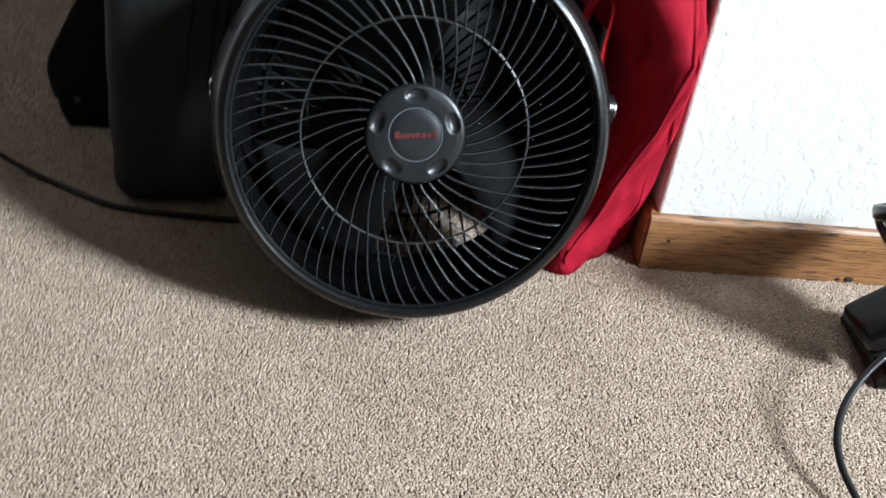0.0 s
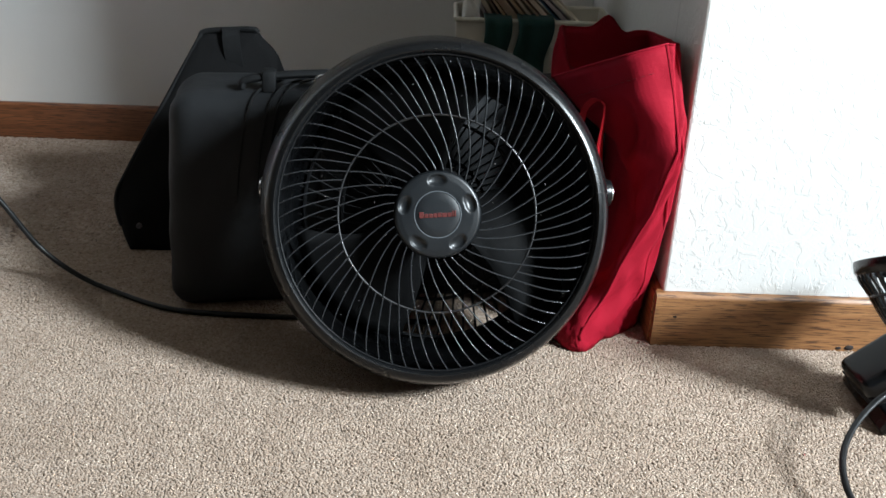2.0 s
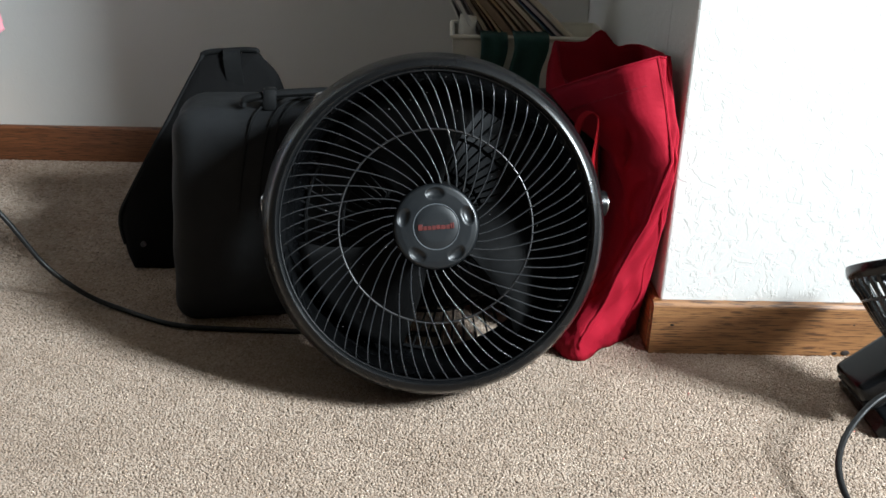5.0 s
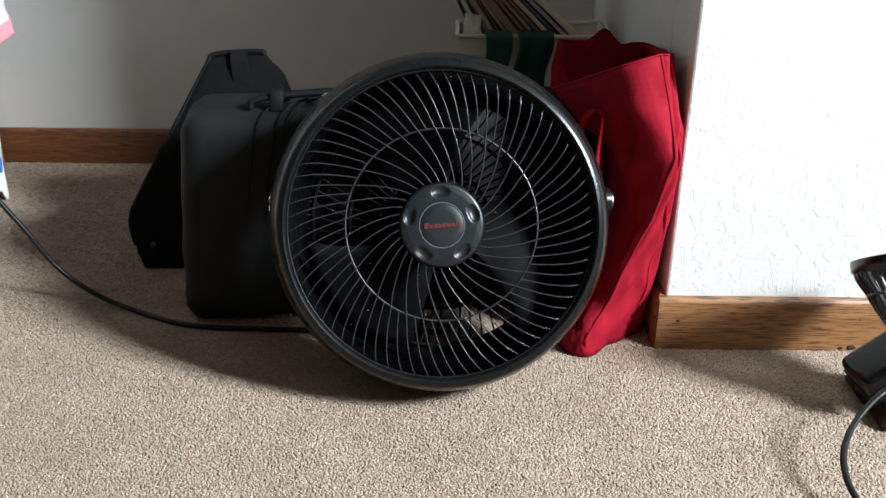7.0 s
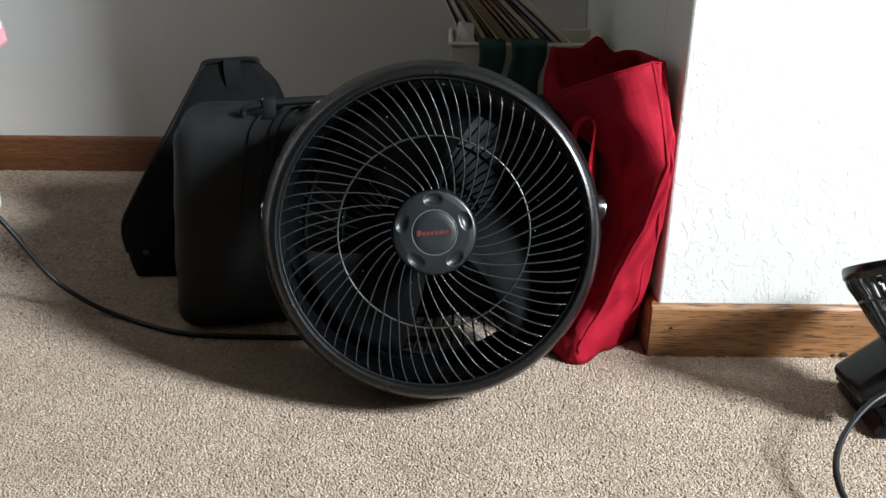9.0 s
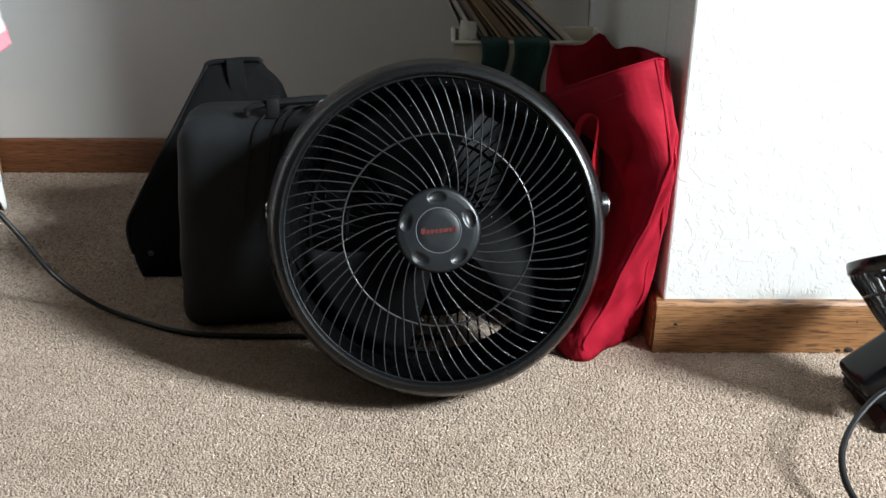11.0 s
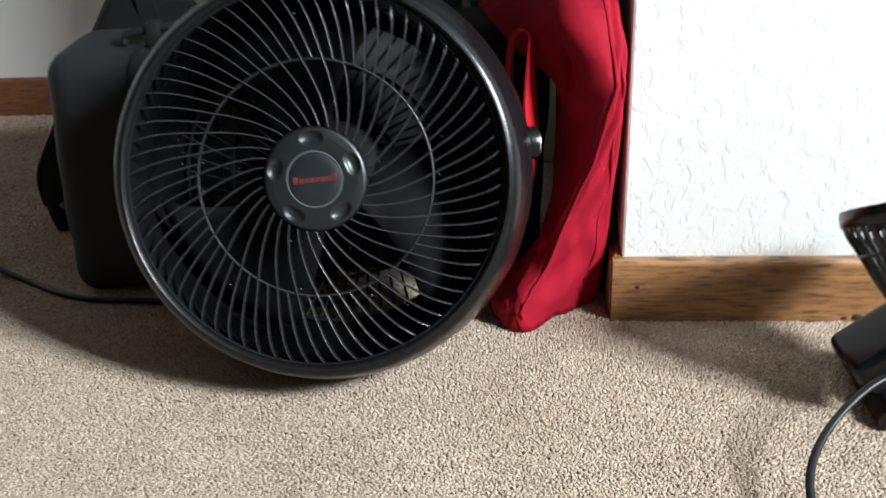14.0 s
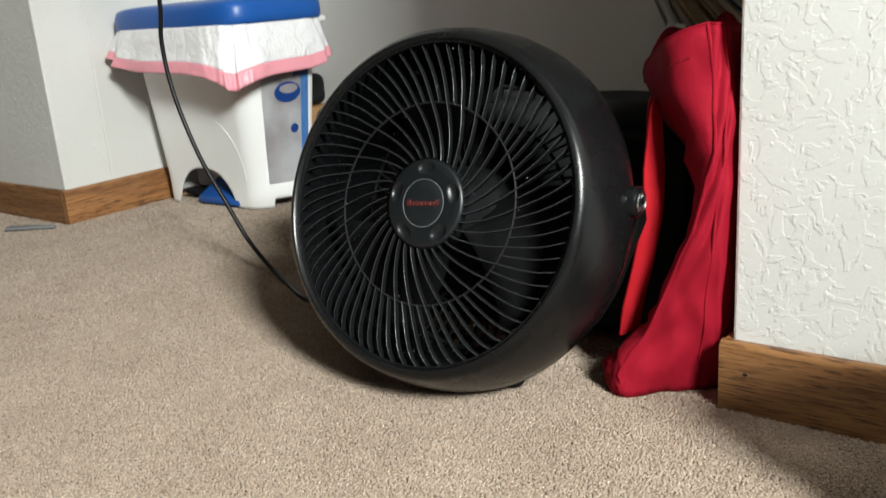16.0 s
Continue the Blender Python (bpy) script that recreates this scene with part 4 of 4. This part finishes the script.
# ---- the small fan at the right ----
def small_fan():
    top = thing("desk_fan", pose(0.500, 0.700, 0), "small glossy black desk fan with slotted cage on carpet", "fan")
    gl = plastic_material("gloss_black_plastic", (0.0055, 0.0058, 0.0065), 0.2)
    gl.node_tree.nodes["Principled BSDF"].inputs["Specular IOR Level"].default_value = 0.22
    at_box = pose(0.019, 0.018, 0.081, 0, -36, 6)
    body = box(-0.068, 0.062, -0.032, 0.032, -0.024, 0.022, 0.010, 4)
    for v in body.verts:
        if v.co.x < 0:
            v.co.z *= 0.92
            v.co.y *= 0.96
    motor = part("motor_box", moved(body, at_box), gl, top, "glossy black motor box")
    part("seam", moved(box(-0.0685, 0.0625, -0.0325, 0.0325, -0.004, -0.0028, 0.0003, 1), at_box), BLACK_IN, motor)
    for k in range(6):
        part("vent_slot", moved(box(-0.0690, -0.0640, -0.026 + 0.0095 * k, -0.0215 + 0.0095 * k, -0.017, -0.007, 0.0008, 1), at_box), BLACK_IN, motor)
    base = box(-0.016, 0.170, -0.030, 0.085, 0.0, 0.024, 0.007, 3)
    for v in base.verts:
        if v.co.z > 0.016:
            v.co.x = v.co.x * 0.92 + 0.004
    part("base", base, BLACK, top)
    for k in range(3):
        part("clip_jaw", moved(box(-0.050, 0.030, -0.005, 0.005, -0.004, 0.004, 0.002, 2), pose(0.016 + 0.002 * k, 0.000 + 0.024 * k, 0.036, 0, 30, 0)), BLACK, top)
    part("stem", tube(smooth_line([(0.040, 0.030, 0.018), (0.034, 0.030, 0.05), (0.020, 0.026, 0.085)], 14), 0.020, 14), BLACK, top)
    # head: a tapering cage under a thick rim, facing up and away
    hm = Matrix.Translation((0.030, 0.036, 0.190)) @ Vector((0, -1, 0)).rotation_difference(Vector((-0.08, 0.52, 0.85)).normalized()).to_matrix().to_4x4()

    def at(r, s, a):
        return hm @ Vector((r * math.cos(a), -s, r * math.sin(a)))
    R = 0.080
    ring = [(R + 0.0035, 0.006), (R + 0.0045, 0.002), (R + 0.004, -0.007), (R + 0.001, -0.010), (R - 0.003, -0.006), (R - 0.003, 0.004), (R, 0.0068)]
    part("rim", moved(revolve(ring, 72, closed=True), hm), BLACK, top, smooth=50)
    first = None
    prof = [(R + 0.001, -0.004), (R - 0.001, -0.016), (R - 0.008, -0.030), (0.062, -0.054), (0.050, -0.078), (0.040, -0.090), (0.012, -0.094)]
    for k in range(44):
        if first is None:
            line = smooth_line([Vector((r, -s, 0)) for r, s in prof], 18)
            first = ob = part("cage_rib", ribbon(line, (0, 0, 0.0044), 0.0024), BLACK, top)
        else:
            ob = new("cage_rib", first.data)
            ob.parent = top
        ob.matrix_basis = hm @ pose(0, 0, 0, 0, 360 / 44 * k, 0)
    for r, s in ((R - 0.010, -0.034), (0.053, -0.072), (0.034, -0.092)):
        part("cage_ring", tube([at(r, s, 2 * math.pi * k / 48) for k in range(49)], 0.0022, 6), BLACK, top)
    part("hub", moved(revolve([(0.0003, -0.078), (0.026, -0.076), (0.034, -0.090), (0.034, -0.104), (0.0003, -0.106)], 32), hm), BLACK, top)
    for k in range(4):
        rows = [[at(0.012 + 0.034 * i / 6, -0.014 - 0.016 * j / 5, radians(90 * k + 8 + 62 * j / 5 + 10 * i / 6)) for j in range(6)] for i in range(7)]
        b = part("blade", grid(rows), BLADE, top, smooth=180)
        b.modifiers.new("thickness", "SOLIDIFY").thickness = 0.0015
    part("front_cap", moved(revolve([(0.020, -0.006), (0.019, 0.002), (0.012, 0.004), (0.0003, 0.004)], 32), hm), BLACK, top)
    spokes = None
    for k in range(24):
        if spokes is None:
            spokes = ob = part("front_rib", tube(smooth_line([Vector((0.018, 0.002, 0)), Vector((0.045, -0.002, 0.006)), Vector((R - 0.002, 0.001, 0.014))], 8), 0.0011, 6), BLACK, top)
        else:
            ob = new("front_rib", spokes.data)
            ob.parent = top
        ob.matrix_basis = hm @ pose(0, 0, 0, 0, 15 * k, 0)


small_fan()
cable("power_cable", [(0.545, 0.700, 0.055), (0.500, 0.672, 0.070), (0.458, 0.650, 0.064), (0.416, 0.612, 0.048), (0.393, 0.570, 0.034), (0.393, 0.525, 0.020), (0.420, 0.475, 0.007), (0.52, 0.42, 0.005), (0.75, 0.36, 0.005)],
      0.0026, "black twin-core power cable looping over the carpet", 90, 1.35)


# ---- carpet pile: short leaning tufts, one field ----
def pile():
    rs = np.random.default_rng(7)
    xs, ys, st = [], [], []
    for step, xa, xb, ya, yb in ((0.0019, -0.60, 0.60, 0.36, 0.86), (0.0027, -0.60, 0.27, 0.86, 0.95), (0.0031, -1.30, 0.27, 0.95, 1.10), (0.0025, -0.95, -0.60, 0.36, 0.95), (0.0032, -1.30, -0.95, 0.36, 0.95), (0.0040, -1.60, -1.30, 0.60, 1.06), (0.0038, -1.0, 0.05, 0.15, 0.36), (0.0046, -1.25, 0.27, 1.10, 1.632)):
        gx, gy = np.meshgrid(np.arange(xa, xb, step), np.arange(ya, yb, step))
        xs.append(gx.ravel()), ys.append(gy.ravel()), st.append(np.full(gx.size, step))
    x, y, step = np.concatenate(xs), np.concatenate(ys), np.concatenate(st)
    keep = (y < Y_R - BB_T - 0.001) | (x < X_R - BB_T - 0.002)
    keep &= (y < Y_L - BB_T - 0.004) | (x > X_L + BB_T)
    x, y, step = x[keep], y[keep], step[keep]
    n = len(x)
    x = x + rs.uniform(-0.40, 0.40, n) * step
    y = y + rs.uniform(-0.45, 0.45, n) * step
    h = rs.uniform(0.0031, 0.0047, n)
    r = rs.uniform(0.85, 1.2, n) * step
    ang = rs.uniform(0, 2 * np.pi, n)
    lean = rs.uniform(0.0, 0.0028, n)
    la = rs.uniform(0, 2 * np.pi, n)
    lx, ly = lean * np.cos(la), lean * np.sin(la)
    v = np.zeros((n, 7, 3))
    for k in range(3):
        a = ang + k * 2 * np.pi / 3
        v[:, k] = np.stack([x + r * 0.8 * np.cos(a), y + r * 0.8 * np.sin(a), np.full(n, -0.004)], 1)
        a2 = a + 0.5
        v[:, 3 + k] = np.stack([x + lx * 0.6 + r * np.cos(a2), y + ly * 0.6 + r * np.sin(a2), -0.004 + h * 0.80], 1)
    v[:, 6] = np.stack([x + lx, y + ly, -0.004 + h], 1)
    quads = np.array([[k, (k + 1) % 3, 3 + (k + 1) % 3, 3 + k] for k in range(3)])
    tris = np.array([[3 + k, 3 + (k + 1) % 3, 6] for k in range(3)])
    base = (np.arange(n) * 7)[:, None, None]
    q, t = (quads[None] + base).reshape(-1, 4), (tris[None] + base).reshape(-1, 3)
    loops = np.concatenate([q.ravel(), t.ravel()])
    starts = np.concatenate([np.arange(len(q)) * 4, len(q) * 4 + np.arange(len(t)) * 3])
    me = bpy.data.meshes.new("carpet_pile")
    me.vertices.add(n * 7)
    me.vertices.foreach_set("co", v.ravel())
    me.loops.add(len(loops))
    me.loops.foreach_set("vertex_index", loops.astype(np.int32))
    me.polygons.add(len(starts))
    me.polygons.foreach_set("loop_start", starts.astype(np.int32))
    me.update(calc_edges=True)
    me.validate()
    me.materials.append(TUFT)
    me.shade_smooth()
    ob = new("carpet_pile", me)
    ob.parent = floor
    tagged(ob, "beige cut pile of short tufts", kind="stuff")


pile()
